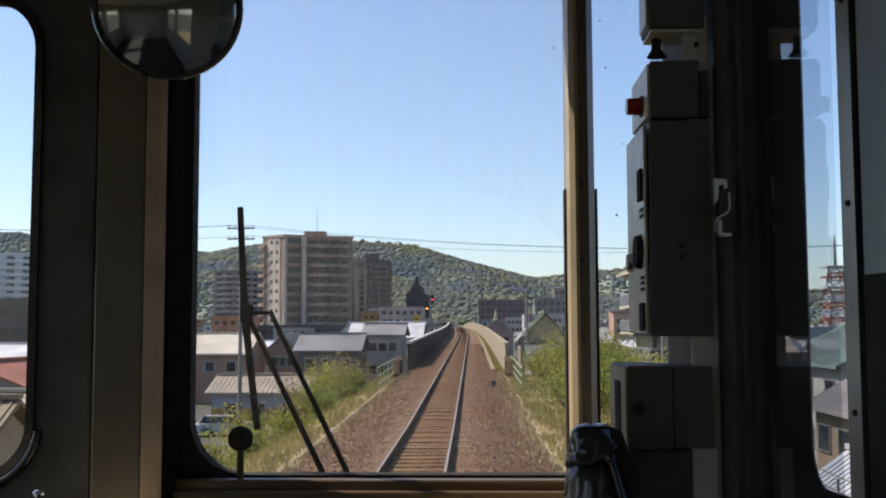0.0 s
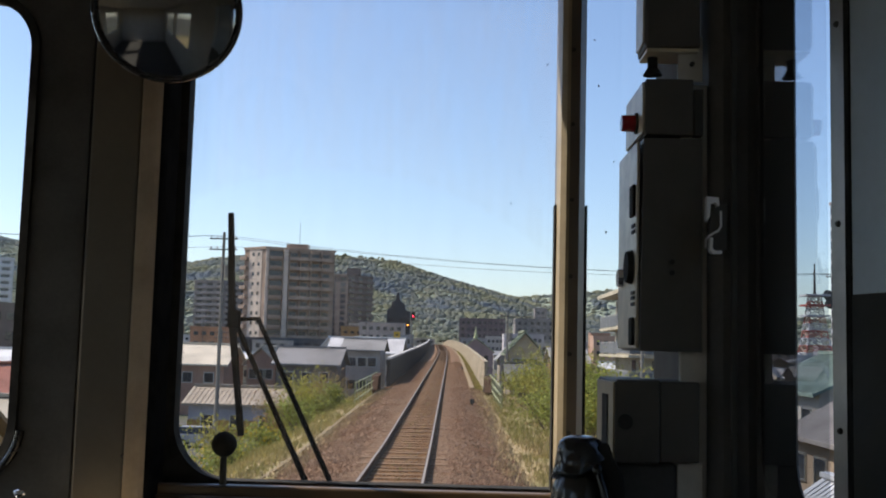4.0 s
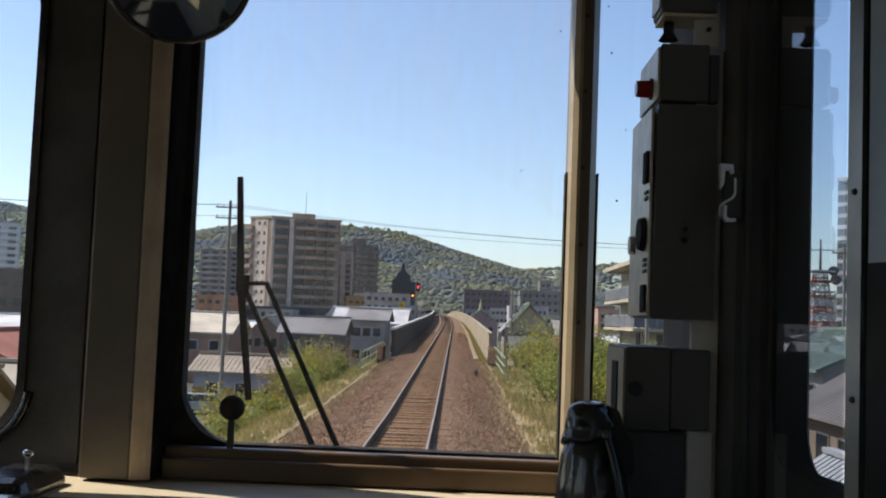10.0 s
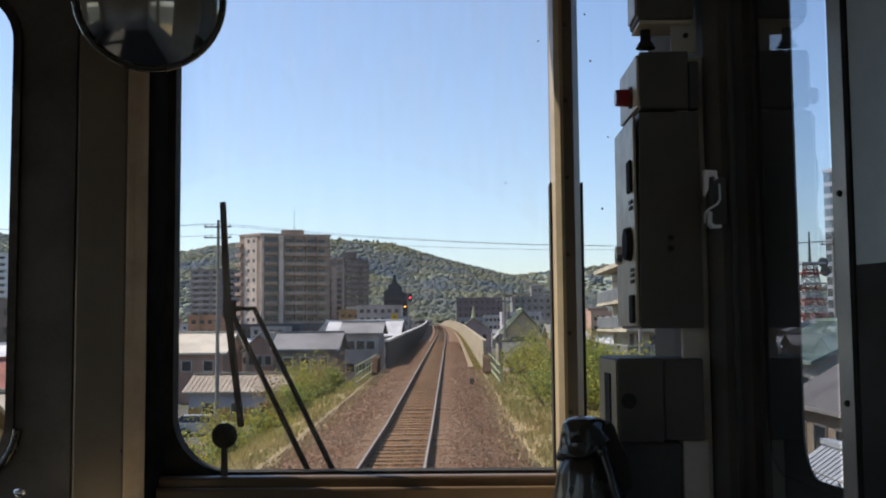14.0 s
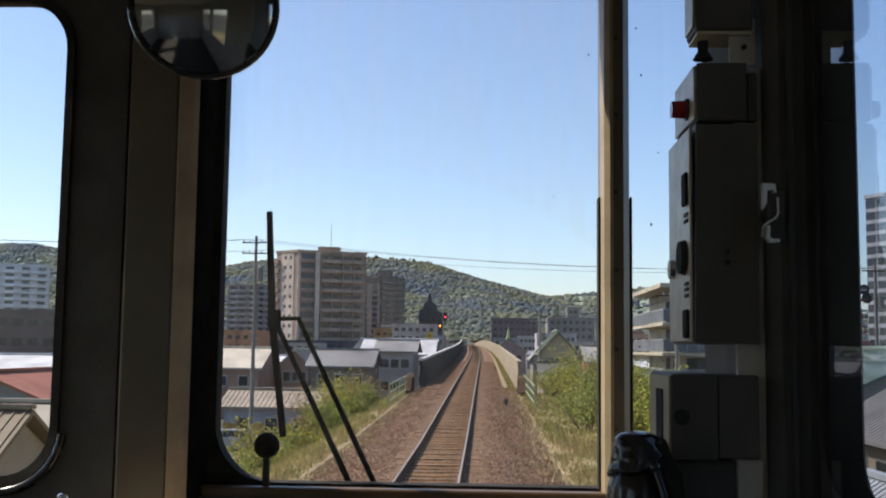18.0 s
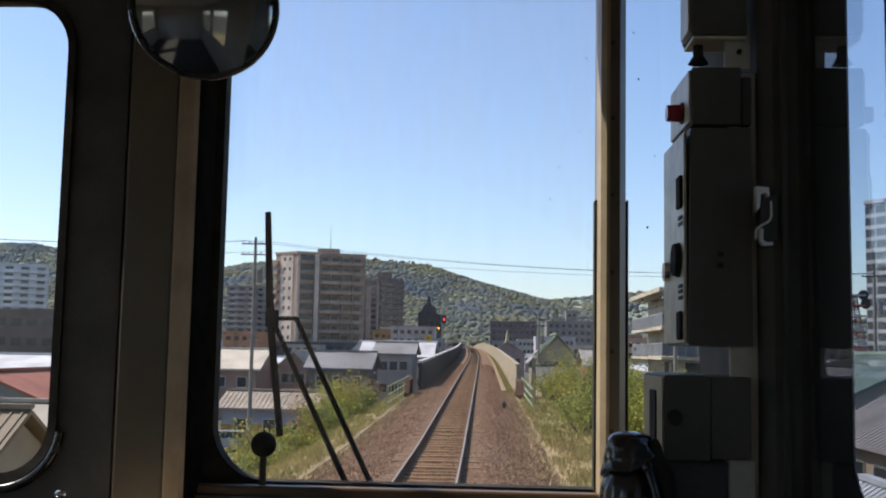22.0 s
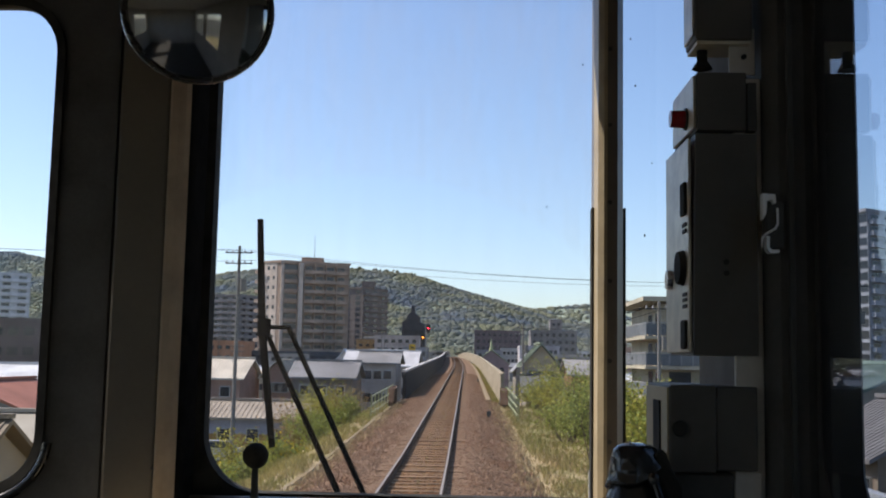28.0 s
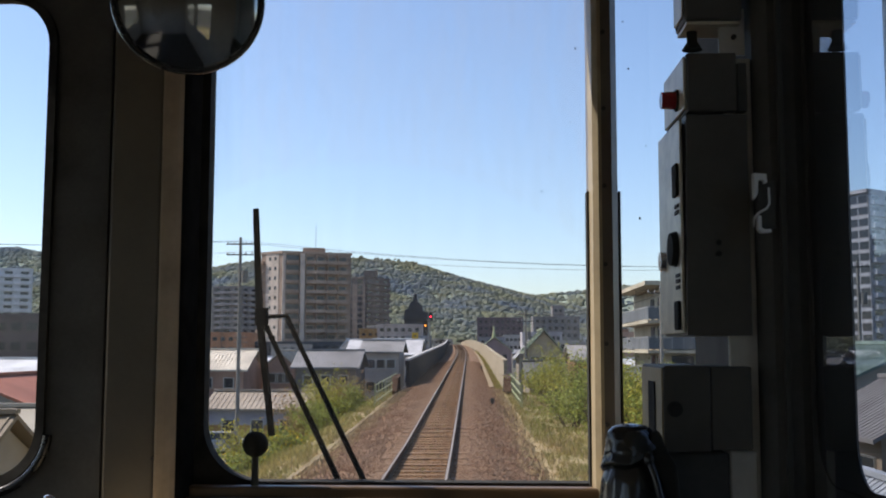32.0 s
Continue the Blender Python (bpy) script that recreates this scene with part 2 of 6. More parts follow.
M = dict(
    cream=material("cream_paint", (0.62, 0.54, 0.38), 0.4, vary=0.06, scale=9, fine=120, bump=0.05),
    edge=material("lit_post_edge_paint", (0.42, 0.335, 0.205), 0.42, vary=0.1, scale=14, fine=120, bump=0.05),
    # post paints: lighter tone for its sunlit edge, darker one for its shaded body
    edge_pale=material("lit_pillar_edge_paint", (0.50, 0.38, 0.255), 0.4, vary=0.1, scale=14, fine=120, bump=0.05),
    brown=material("shaded_post_paint", (0.15, 0.125, 0.095), 0.4, vary=0.08, scale=9, fine=120, bump=0.05),
    sill=material("shaded_sill_paint", (0.13, 0.082, 0.04), 0.38, vary=0.1, scale=9, fine=120, bump=0.05),
    beige=material("shaded_beige_paint", (0.165, 0.135, 0.095), 0.45, vary=0.08, scale=7, fine=140, bump=0.06),
    olive=material("grey_green_box_paint", (0.10, 0.09, 0.074), 0.55, vary=0.08, scale=14, fine=180, bump=0.05, spec=0.3),
    face=material("light_grey_instrument_face", (0.74, 0.67, 0.52), 0.35, vary=0.12, scale=30, fine=200, bump=0.04),
    rubber=material("black_rubber", (0.042, 0.040, 0.035), 0.85, vary=0.2, scale=30, fine=200, bump=0.08, spec=0.12),
    matte_black=material("matte_black_rubber", (0.016, 0.015, 0.014), 1.0, vary=0.2, scale=30, fine=200, bump=0.02, spec=0.0),
    blackwall=material("black_painted_metal", (0.10, 0.096, 0.088), 0.75, vary=0.15, scale=10, fine=150, bump=0.05, spec=0.15),
    surround=material("black_window_surround", (0.135, 0.131, 0.124), 0.75, vary=0.15, scale=10, fine=150, bump=0.05, spec=0.15),
    dark=material("dark_grey_paint", (0.07, 0.068, 0.06), 0.7, vary=0.1, scale=10, fine=120, bump=0.05, spec=0.25),
    steelpaint=material("pale_blue_grey_paint", (0.55, 0.64, 0.70), 0.3, vary=0.06, scale=6, fine=90, bump=0.02, coat=0.6),
    plate=material("lit_side_plate_paint", (0.42, 0.34, 0.20), 0.5, vary=0.1, scale=10, fine=120, bump=0.05),
    plate_grey=material("pale_grey_plate_paint", (0.6, 0.56, 0.48), 0.5, vary=0.1, scale=10, fine=120, bump=0.05),
    frame_grey=material("grey_frame_paint", (0.05, 0.05, 0.053), 0.4, vary=0.08, scale=10, fine=120, bump=0.05, spec=0.5),
    latchmetal=material("bright_plated_steel", (0.85, 0.85, 0.84), 0.42, 0.1, 0.05, 20, 200, 0.03),
    floor=material("grey_vinyl_floor", (0.10, 0.097, 0.09), 0.6, vary=0.12, scale=8, fine=120, bump=0.05),
    alu=material("dull_aluminium", (0.5, 0.5, 0.49), 0.38, 0.9, 0.08, 20, 200, 0.05),
    chrome=material("chrome", (0.8, 0.8, 0.8), 0.12, 1.0, 0.04, 20, 200, 0.01),
    leather=material("black_vinyl", (0.013, 0.0125, 0.012), 0.27, vary=0.2, scale=30, fine=220, bump=0.03, spec=0.6, coat=0.4),
    red=material("red_lamp_lens", (0.32, 0.012, 0.018), 0.2, vary=0.1, scale=60, fine=200, bump=0.02),
    wall_in=material("cab_wall_paint", (0.56, 0.53, 0.47), 0.5, vary=0.06, scale=4, fine=80, bump=0.04),
    ceiling=material("ceiling_paint", (0.74, 0.72, 0.67), 0.6, vary=0.05, scale=4, fine=80, bump=0.04),
    mirror=material("mirror_silver", (0.36, 0.365, 0.36), 0.03, 1.0, 0.03, 8, 40, 0.0),
    glass=glass("window_glass"),
    tinted=glass("tinted_side_glass", (0.88, 0.91, 0.94), 0.01, 0.05, 0.5),
    dusty=dusty("dusty_windscreen", 0.84, 2.13, 0.56),
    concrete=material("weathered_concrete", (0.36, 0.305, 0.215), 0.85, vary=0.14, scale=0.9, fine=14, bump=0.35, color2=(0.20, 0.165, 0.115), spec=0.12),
    # near black: the shade on the left parapet is put into this colour
    concrete_shaded=material("shade_darkened_concrete", (0.036, 0.034, 0.033), 0.9, vary=0.16, scale=0.8, fine=14, bump=0.35, color2=(0.02, 0.019, 0.019), spec=0.12),
    coping=material("pale_concrete_coping", (0.50, 0.48, 0.46), 0.8, vary=0.12, scale=1.2, fine=16, bump=0.3, spec=0.12),
    ballast=material("ballast_bed", (0.185, 0.116, 0.073), 0.95, vary=0.45, scale=0.5, fine=11, bump=1.0, color2=(0.155, 0.093, 0.056), spec=0.12),
    rust_bed=material("rust_stained_bed", (0.185, 0.108, 0.058), 0.95, vary=0.45, scale=0.5, fine=11, bump=1.0, color2=(0.15, 0.075, 0.035), spec=0.12),
    rust_stone=material("rust_stained_stone", (0.25, 0.14, 0.066), 0.95, vary=0.2, scale=0.5, fine=30, bump=0.3, color2=(0.19, 0.095, 0.045), per_island=0.45, spec=0.15),
    dirt=material("tan_dirt_concrete", (0.23, 0.18, 0.12), 0.95, vary=0.2, scale=0.8, fine=14, bump=0.3, color2=(0.22, 0.17, 0.10), spec=0.12),
    stone=material("ballast_stone", (0.205, 0.13, 0.083), 0.95, vary=0.2, scale=0.45, fine=30, bump=0.3, color2=(0.16, 0.085, 0.048), per_island=0.6, spec=0.2),
    sleeper=material("rust_stained_sleeper", (0.23, 0.15, 0.092), 0.9, vary=0.25, scale=4, fine=30, bump=0.5, per_object=0.25, spec=0.12),
    rail=material("rusty_rail_side", (0.085, 0.05, 0.032), 0.9, 0.0, 0.2, 3, 40, 0.2, spec=0.1),
    railtop=material("polished_rail_head", (0.30, 0.25, 0.20), 0.5, 0.3, 0.06, 2, 60, 0.02),
    grass=material("grass_blades", (0.21, 0.20, 0.06), 0.8, vary=0.2, scale=0.4, fine=10, bump=0.0, color2=(0.34, 0.27, 0.11), per_island=0.4, spec=0.12),
    verge=material("verge_soil", (0.20, 0.175, 0.075), 0.95, vary=0.25, scale=0.35, fine=6, bump=0.6, color2=(0.38, 0.29, 0.17), spec=0.12),
    straw=material("dry_straw", (0.42, 0.32, 0.17), 0.8, vary=0.2, scale=0.6, fine=12, bump=0.0, color2=(0.34, 0.24, 0.12), per_island=0.4, spec=0.12),
    leaf=material("shrub_leaves", (0.25, 0.27, 0.06), 0.7, vary=0.2, scale=0.5, fine=9, bump=0.0, color2=(0.13, 0.165, 0.045), per_island=0.45, spec=0.12),
    leaf_yellow=material("yellow_green_leaves", (0.38, 0.34, 0.07), 0.7, vary=0.2, scale=0.6, fine=9, bump=0.0, color2=(0.2, 0.21, 0.04), per_island=0.4, spec=0.12),
    bloom=material("yellow_blossom", (0.6, 0.42, 0.02), 0.7, vary=0.15, scale=2, fine=20, bump=0.0, per_island=0.3, spec=0.12),
    leaf_red=material("reddish_brown_leaves", (0.27, 0.16, 0.085), 0.7, vary=0.2, scale=0.6, fine=9, bump=0.0, color2=(0.24, 0.22, 0.07), per_island=0.4, spec=0.12),
    twig=material("grey_brown_bark", (0.13, 0.095, 0.07), 0.9, vary=0.2, scale=6, fine=50, bump=0.4, spec=0.12),
    ground=material("town_ground", (0.10, 0.095, 0.088), 0.95, vary=0.2, scale=0.05, fine=1.5, bump=0.2, color2=(0.075, 0.08, 0.05), spec=0.1),
    # aerial haze is mixed into the hill's base colours: paler and bluer green
    tree=material("hazy_hill_foliage", (0.345, 0.353, 0.24), 0.9, vary=0.08, scale=0.014, fine=0.25, bump=0.0, color2=(0.222, 0.266, 0.312), per_island=0.16, spec=0.1),
    hillsoil=material("hazy_hill_undergrowth", (0.24, 0.28, 0.22), 0.9, vary=0.25, scale=0.02, fine=0.3, bump=0.3, spec=0.12),
    window=material("dark_window_glass", (0.03, 0.035, 0.045), 0.12, vary=0.2, scale=0.5, fine=6, bump=0.0, per_object=0.4),
    greenrail=material("pale_green_railing_paint", (0.36, 0.37, 0.20), 0.5, vary=0.1, scale=3, fine=50, bump=0.05, spec=0.12),
    pole=material("concrete_pole", (0.23, 0.215, 0.19), 0.85, vary=0.1, scale=2, fine=40, bump=0.2, spec=0.12),
    sig_red=glow("red_signal_lamp", (1.0, 0.03, 0.06), 4.0),
    sig_amber=glow("amber_signal_lamp", (1.0, 0.32, 0.04), 3.5),
)


def translucent(m, share):
    """Lets part of the light through, as leaves do."""
    nt = m.node_tree
    b, out = nt.nodes["Principled BSDF"], nt.nodes["Material Output"]
    tr, mx = nt.nodes.new("ShaderNodeBsdfTranslucent"), nt.nodes.new("ShaderNodeMixShader")
    nt.links.new(b.inputs["Base Color"].links[0].from_socket, tr.inputs[0])
    mx.inputs[0].default_value = share
    nt.links.new(b.outputs[0], mx.inputs[1])
    nt.links.new(tr.outputs[0], mx.inputs[2])
    nt.links.new(mx.outputs[0], out.inputs[0])


translucent(M["tree"], 0.62)
for k in ("grass", "leaf", "leaf_yellow", "leaf_red", "bloom"):
    translucent(M[k], 0.35)


def paint(name, color, rough=0.7, **kw):
    if name not in M:
        M[name] = material(name, color, rough, **{**dict(vary=0.14, scale=0.35, fine=5, bump=0.1, spec=0.2), **kw})
    return M[name]


# ---- mesh helpers ----
def finish(name, bm, mat, parent=None, label="", smooth=False):
    me = bpy.data.meshes.new(name)
    bm.normal_update()
    bm.to_mesh(me)
    bm.free()
    me.materials.append(mat)
    if smooth:
        me.shade_smooth()
    ob = new(name, me)
    if parent:
        ob.parent = parent
    if label:
        ob["label"] = label
    return ob


def part(name, bm, mat, parent, label="", smooth=False):
    return finish(name, bm, mat, parent, label, smooth)


def thing(name, label, category, at=(0, 0, 0), group="", kind="", rz=0):
    e = new(name)
    e.matrix_basis = pose(*at, 0, 0, rz)
    return tagged(e, label, category, group, kind)


def add_box(bm, x0, x1, y0, y1, z0, z1, bevel=0.0):
    vs = [bm.verts.new(p) for p in ((x0, y0, z0), (x1, y0, z0), (x1, y1, z0), (x0, y1, z0), (x0, y0, z1), (x1, y0, z1), (x1, y1, z1), (x0, y1, z1))]
    fs = [bm.faces.new([vs[i] for i in q]) for q in ((3, 2, 1, 0), (4, 5, 6, 7), (0, 1, 5, 4), (1, 2, 6, 5), (2, 3, 7, 6), (3, 0, 4, 7))]
    if bevel:
        es = {e for f in fs for e in f.edges}
        bmesh.ops.bevel(bm, geom=list(es), offset=bevel, segments=2, affect="EDGES", profile=0.5)
    return bm


def box(x0, x1, y0, y1, z0, z1, bevel=0.0):
    return add_box(bmesh.new(), x0, x1, y0, y1, z0, z1, bevel)


def add_prism(bm, outline, axis, a, b):
    """Extrudes a closed outline (pairs) along an axis from a to b."""
    def put(p, h):
        return {"x": (h, p[0], p[1]), "y": (p[0], h, p[1]), "z": (p[0], p[1], h)}[axis]
    lo = [bm.verts.new(put(p, a)) for p in outline]
    hi = [bm.verts.new(put(p, b)) for p in outline]
    n = len(outline)
    for i in range(n):
        bm.faces.new((lo[i], lo[(i + 1) % n], hi[(i + 1) % n], hi[i]))
    bm.faces.new(lo[::-1])
    bm.faces.new(hi)
    bmesh.ops.recalc_face_normals(bm, faces=bm.faces[:])
    return bm


def prism(outline, axis, a, b):
    return add_prism(bmesh.new(), outline, axis, a, b)


def add_tube(bm, p, q, r0, r1=None, sides=10, caps=True):
    p, q = Vector(p), Vector(q)
    r1 = r0 if r1 is None else r1
    turn = (q - p).to_track_quat("Z", "Y").to_matrix()
    rings = []
    for c, r in ((p, r0), (q, r1)):
        rings.append([bm.verts.new(c + turn @ Vector((r * math.cos(2 * math.pi * k / sides), r * math.sin(2 * math.pi * k / sides), 0))) for k in range(sides)])
    for k in range(sides):
        bm.faces.new((rings[0][k], rings[0][(k + 1) % sides], rings[1][(k + 1) % sides], rings[1][k]))
    if caps:
        bm.faces.new(rings[0][::-1])
        bm.faces.new(rings[1])
    return bm


def tube(p, q, r0, r1=None, sides=10):
    return add_tube(bmesh.new(), p, q, r0, r1, sides)


def rounded(x0, x1, z0, z1, r, n=8):
    pts = []
    for cx, cz, a in ((x1 - r, z0 + r, -90), (x1 - r, z1 - r, 0), (x0 + r, z1 - r, 90), (x0 + r, z0 + r, 180)):
        for k in range(n + 1):
            t = radians(a + 90 * k / n)
            pts.append((cx + r * math.cos(t), cz + r * math.sin(t)))
    return pts


def ring(inner, outer, axis, a, b, lip=0.0):
    """A frame between two outlines of equal count, from a (room side) to b; the inner edge of the room side is set back by lip."""
    bm = bmesh.new()
    def put(p, h):
        return {"x": (h, p[0], p[1]), "y": (p[0], h, p[1]), "z": (p[0], p[1], h)}[axis]
    loops = [[bm.verts.new(put(p, h)) for p in pts] for pts, h in ((outer, a), (inner, a + lip), (inner, b), (outer, b))]
    n = len(inner)
    for j in range(4):
        for i in range(n):
            bm.faces.new((loops[j][i], loops[j][(i + 1) % n], loops[(j + 1) % 4][(i + 1) % n], loops[(j + 1) % 4][i]))
    bmesh.ops.recalc_face_normals(bm, faces=bm.faces[:])
    return bm


def blob(center, radius, squash=(1, 1, 1), sub=3, amp=0.0, freq=3.0, seed=0):
    bm = bmesh.new()
    bmesh.ops.create_icosphere(bm, subdivisions=sub, radius=1)
    for v in bm.verts:
        d = 1 + amp * noise.noise(v.co * freq + Vector((seed * 7.1, 3.3, seed)))
        v.co = Vector(center) + Vector([v.co[i] * squash[i] * radius * d for i in range(3)])
    return bm


def mesh_object(name, verts, faces, mat, parent=None, label=""):
    me = bpy.data.meshes.new(name)
    me.from_pydata(verts, [], faces)
    me.update()
    me.materials.append(mat)
    ob = new(name, me)
    if parent:
        ob.parent = parent
    if label:
        ob["label"] = label
    return ob


# ---- the cab: shell ----
FLOOR, CEIL, BACK, SIDE = 1.15, 3.25, -5.0, 1.405


def structure(name, bm, mat, label, category):
    return tagged(finish(name, bm, mat), label, category, kind="structure")


structure("floor", box(-1.5, 1.58, BACK, 0.03, FLOOR - 0.06, FLOOR), M["floor"], "dark grey vinyl floor of the driving cab", "floor")
structure("ceiling", box(-1.5, 1.58, BACK, 0.03, CEIL, CEIL + 0.06), M["ceiling"], "plain grey painted ceiling of the driving cab", "ceiling")
structure("wall_rear", box(-1.5, 1.58, BACK - 0.06, BACK, FLOOR, CEIL), M["wall_in"], "plain grey rear wall closing the cab", "wall")
wl = bmesh.new()
for a, b, z0, z1 in ((-0.3, 0.03, FLOOR, CEIL), (-0.95, -0.3, FLOOR, 2.05), (-0.95, -0.3, 2.95, CEIL), (-1.9, -0.95, FLOOR, CEIL), (-2.9, -1.9, FLOOR, 2.05), (-2.9, -1.9, 2.95, CEIL), (-3.3, -2.9, FLOOR, CEIL), (-4.6, -3.3, FLOOR, 2.05), (-4.6, -3.3, 2.95, CEIL), (BACK, -4.6, FLOOR, CEIL)):
    add_box(wl, -1.43, -SIDE, a, b, z0, z1)
structure("wall_left", wl, M["wall_in"], "plain grey painted side wall of the cab", "wall")

wf = bmesh.new()
WIN_B, WIN_T = 2.135, 3.1
add_box(wf, -SIDE, SIDE, -0.02, 0.03, FLOOR, WIN_B)
add_box(wf, -SIDE, SIDE, -0.02, 0.03, WIN_T, CEIL)
add_box(wf, -SIDE, -0.43, -0.02, 0.03, WIN_B, WIN_T)
add_box(wf, 0.43, 0.55, -0.02, 0.03, WIN_B, WIN_T)
structure("wall_front", wf, M["surround"], "black painted front wall of the cab around the windows", "wall")

# the side of the cab tapers towards the front: this pose lies on its inner face, y forwards along it, x outwards
TAPER = pose(1.405, -0.65, 0, 0, 0, 16.1)
NEAR = 1.535
wr = bmesh.new()
for a, b, z0, z1 in ((-1.9, -1.1, FLOOR, CEIL), (-2.9, -1.9, FLOOR, 2.05), (-2.9, -1.9, 2.95, CEIL), (-3.3, -2.9, FLOOR, CEIL), (-4.6, -3.3, FLOOR, 2.05), (-4.6, -3.3, 2.95, CEIL), (BACK, -4.6, FLOOR, CEIL)):
    add_box(wr, NEAR, NEAR + 0.02, a, b, z0, z1)
add_box(wr, SIDE, 1.425, -0.2, 0.03, FLOOR, CEIL)
add_box(wr, 1.354, 1.425, -0.22, -0.2005, FLOOR, CEIL)
taper_wall = bmesh.new()
for a, b, z0, z1 in ((0.095, 0.20, FLOOR, CEIL), (-0.09, 0.095, FLOOR, 2.21), (-0.09, 0.095, 3.07, CEIL), (-0.50, -0.09, FLOOR, CEIL)):
    add_box(taper_wall, 0.006, 0.026, a, b, z0, z1)
structure("wall_right_front", taper_wall, M["wall_in"], "dark grey tapered side wall beside the driver", "wall").matrix_basis = TAPER
structure("wall_right", wr, M["wall_in"], "dark grey side wall of the cab with a narrow window", "wall")

# gangway window with its wide black surround
w1 = thing("window_1", "gangway window with rounded corners in a wide black surround", "window", kind="structure")
part("window_frame", ring(rounded(-0.326, 0.326, 2.175, 2.972, 0.085), rounded(-0.43, 0.43, WIN_B, WIN_T, 0.002), "y", -0.03, 0.012, 0.006), M["surround"], w1, "black painted surround")
part("gasket", ring(rounded(-0.322, 0.322, 2.179, 2.968, 0.081), rounded(-0.338, 0.338, 2.163, 2.984, 0.097), "y", -0.034, -0.012, 0.006), M["rubber"], w1, "black rubber gasket")
bead = bmesh.new()
lane = [q for q in rounded(-0.347, 0.347, 2.154, 2.993, 0.106, 14) if q[1] < 2.25]
lane = [q for q in lane if q[0] < 0] + [q for q in lane if q[0] > 0]
loops = []
for i, (px, pz) in enumerate(lane):
    qx, qz = lane[max(0, i - 1)], lane[min(i + 1, len(lane) - 1)]
    tx, tz = qz[0] - qx[0], qz[1] - qx[1]
    tl = math.hypot(tx, tz)
    loops.append([bead.verts.new((px + 0.0075 * math.cos(2 * math.pi * k / 10) * tz / tl, -0.034 + 0.0075 * math.sin(2 * math.pi * k / 10), pz - 0.0075 * math.cos(2 * math.pi * k / 10) * tx / tl)) for k in range(10)])
for i in range(len(loops) - 1):
    for k in range(10):
        bead.faces.new((loops[i][k], loops[i][(k + 1) % 10], loops[i + 1][(k + 1) % 10], loops[i + 1][k]))
bmesh.ops.recalc_face_normals(bead, faces=bead.faces[:])
part("bead", bead, M["leather"], w1, "glossy black rubber bead", True)
g = part("pane", box(-0.334, 0.334, 0.0, 0.005, 2.165, 2.982), M["glass"], w1, "clear glass pane")
g.visible_shadow = False

# windscreen in front of the seat
w2 = thing("window_2", "tall windscreen with a rounded lower corner in black rubber", "window", kind="structure")
part("gasket", ring(rounded(0.591, 1.4, 2.175, 3.04, 0.092, 12), rounded(0.55, 1.404, WIN_B + 0.002, WIN_T, 0.03, 12), "y", -0.024, 0.02, 0.01), M["rubber"], w2, "black rubber gasket")
g = part("pane", box(0.58, 1.214, 0.004, 0.009, 2.16, 3.05), M["dusty"], w2, "clear slightly dusty glass pane")
g.visible_shadow = False
w3 = thing("window_3", "narrow corner window beside the windscreen", "window", kind="structure")
g = part("pane", box(1.262, 1.404, 0.004, 0.009, 2.14, 3.05), M["glass"], w3, "clear glass pane")
g.visible_shadow = False

speck = None
for pane, sx, sz, s in ((w2, 1.196, 2.885, 1.0), (w2, 1.152, 2.70, 0.7), (w2, 1.138, 2.645, 0.8), (w2, 0.98, 2.905, 0.6), (w2, 1.10, 2.80, 0.5), (w2, 1.186, 2.76, 0.6), (w3, 1.283, 2.85, 1.2), (w3, 1.275, 2.93, 1.0), (w3, 1.298, 2.60, 1.3), (w3, 1.29, 2.48, 1.0), (w3, 1.31, 2.72, 0.9), (w3, 1.278, 2.40, 1.1)):
    if speck is None:
        ob = part("dirt_speck", tube((0, 0.0, 0), (0, 0.0006, 0), 0.0013, 0.0011, 7), M["dark"], pane)
        speck = ob.data
    else:
        ob = new("dirt_speck", speck)
        ob.parent = pane
    ob.matrix_basis = Matrix.Translation((sx, 0.0032, sz)) @ Matrix.Diagonal((s, 1, s * 1.4, 1))

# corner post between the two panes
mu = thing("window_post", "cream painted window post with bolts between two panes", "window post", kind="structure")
# cream post: shade is coloured into the body, sunlight into a thin added strip
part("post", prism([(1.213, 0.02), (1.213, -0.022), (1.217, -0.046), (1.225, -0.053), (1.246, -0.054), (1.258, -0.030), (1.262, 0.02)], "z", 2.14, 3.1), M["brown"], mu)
part("edge_strip", prism([(1.2122, -0.021), (1.2162, -0.0468), (1.2248, -0.0542), (1.2300, -0.0545), (1.2300, -0.0538), (1.2250, -0.0532), (1.2168, -0.0462), (1.2128, -0.021)], "z", 2.141, 3.1), M["edge"], mu, "tan edge in the tone of the sunlit side")
part("rubber_strip", box(1.2092, 1.2122, -0.024, 0.003, 2.14, 2.641, 0.0005), M["rubber"], mu, "black rubber strip")
part("rubber_strip", box(1.2605, 1.2635, -0.024, 0.003, 2.14, 2.641, 0.0005), M["rubber"], mu, "black rubber strip")
bolt_mesh = None
for k in range(6):
    z = 2.27 + k * 0.125
    if bolt_mesh is None:
        ob = part("bolt", tube((0, -0.004, 0), (0, 0.002, 0), 0.0035, 0.004, 10), M["dark"], mu)
        bolt_mesh = ob.data
    else:
        ob = new("bolt", bolt_mesh)
        ob.parent = mu
    ob.location = (1.234, -0.052, z)

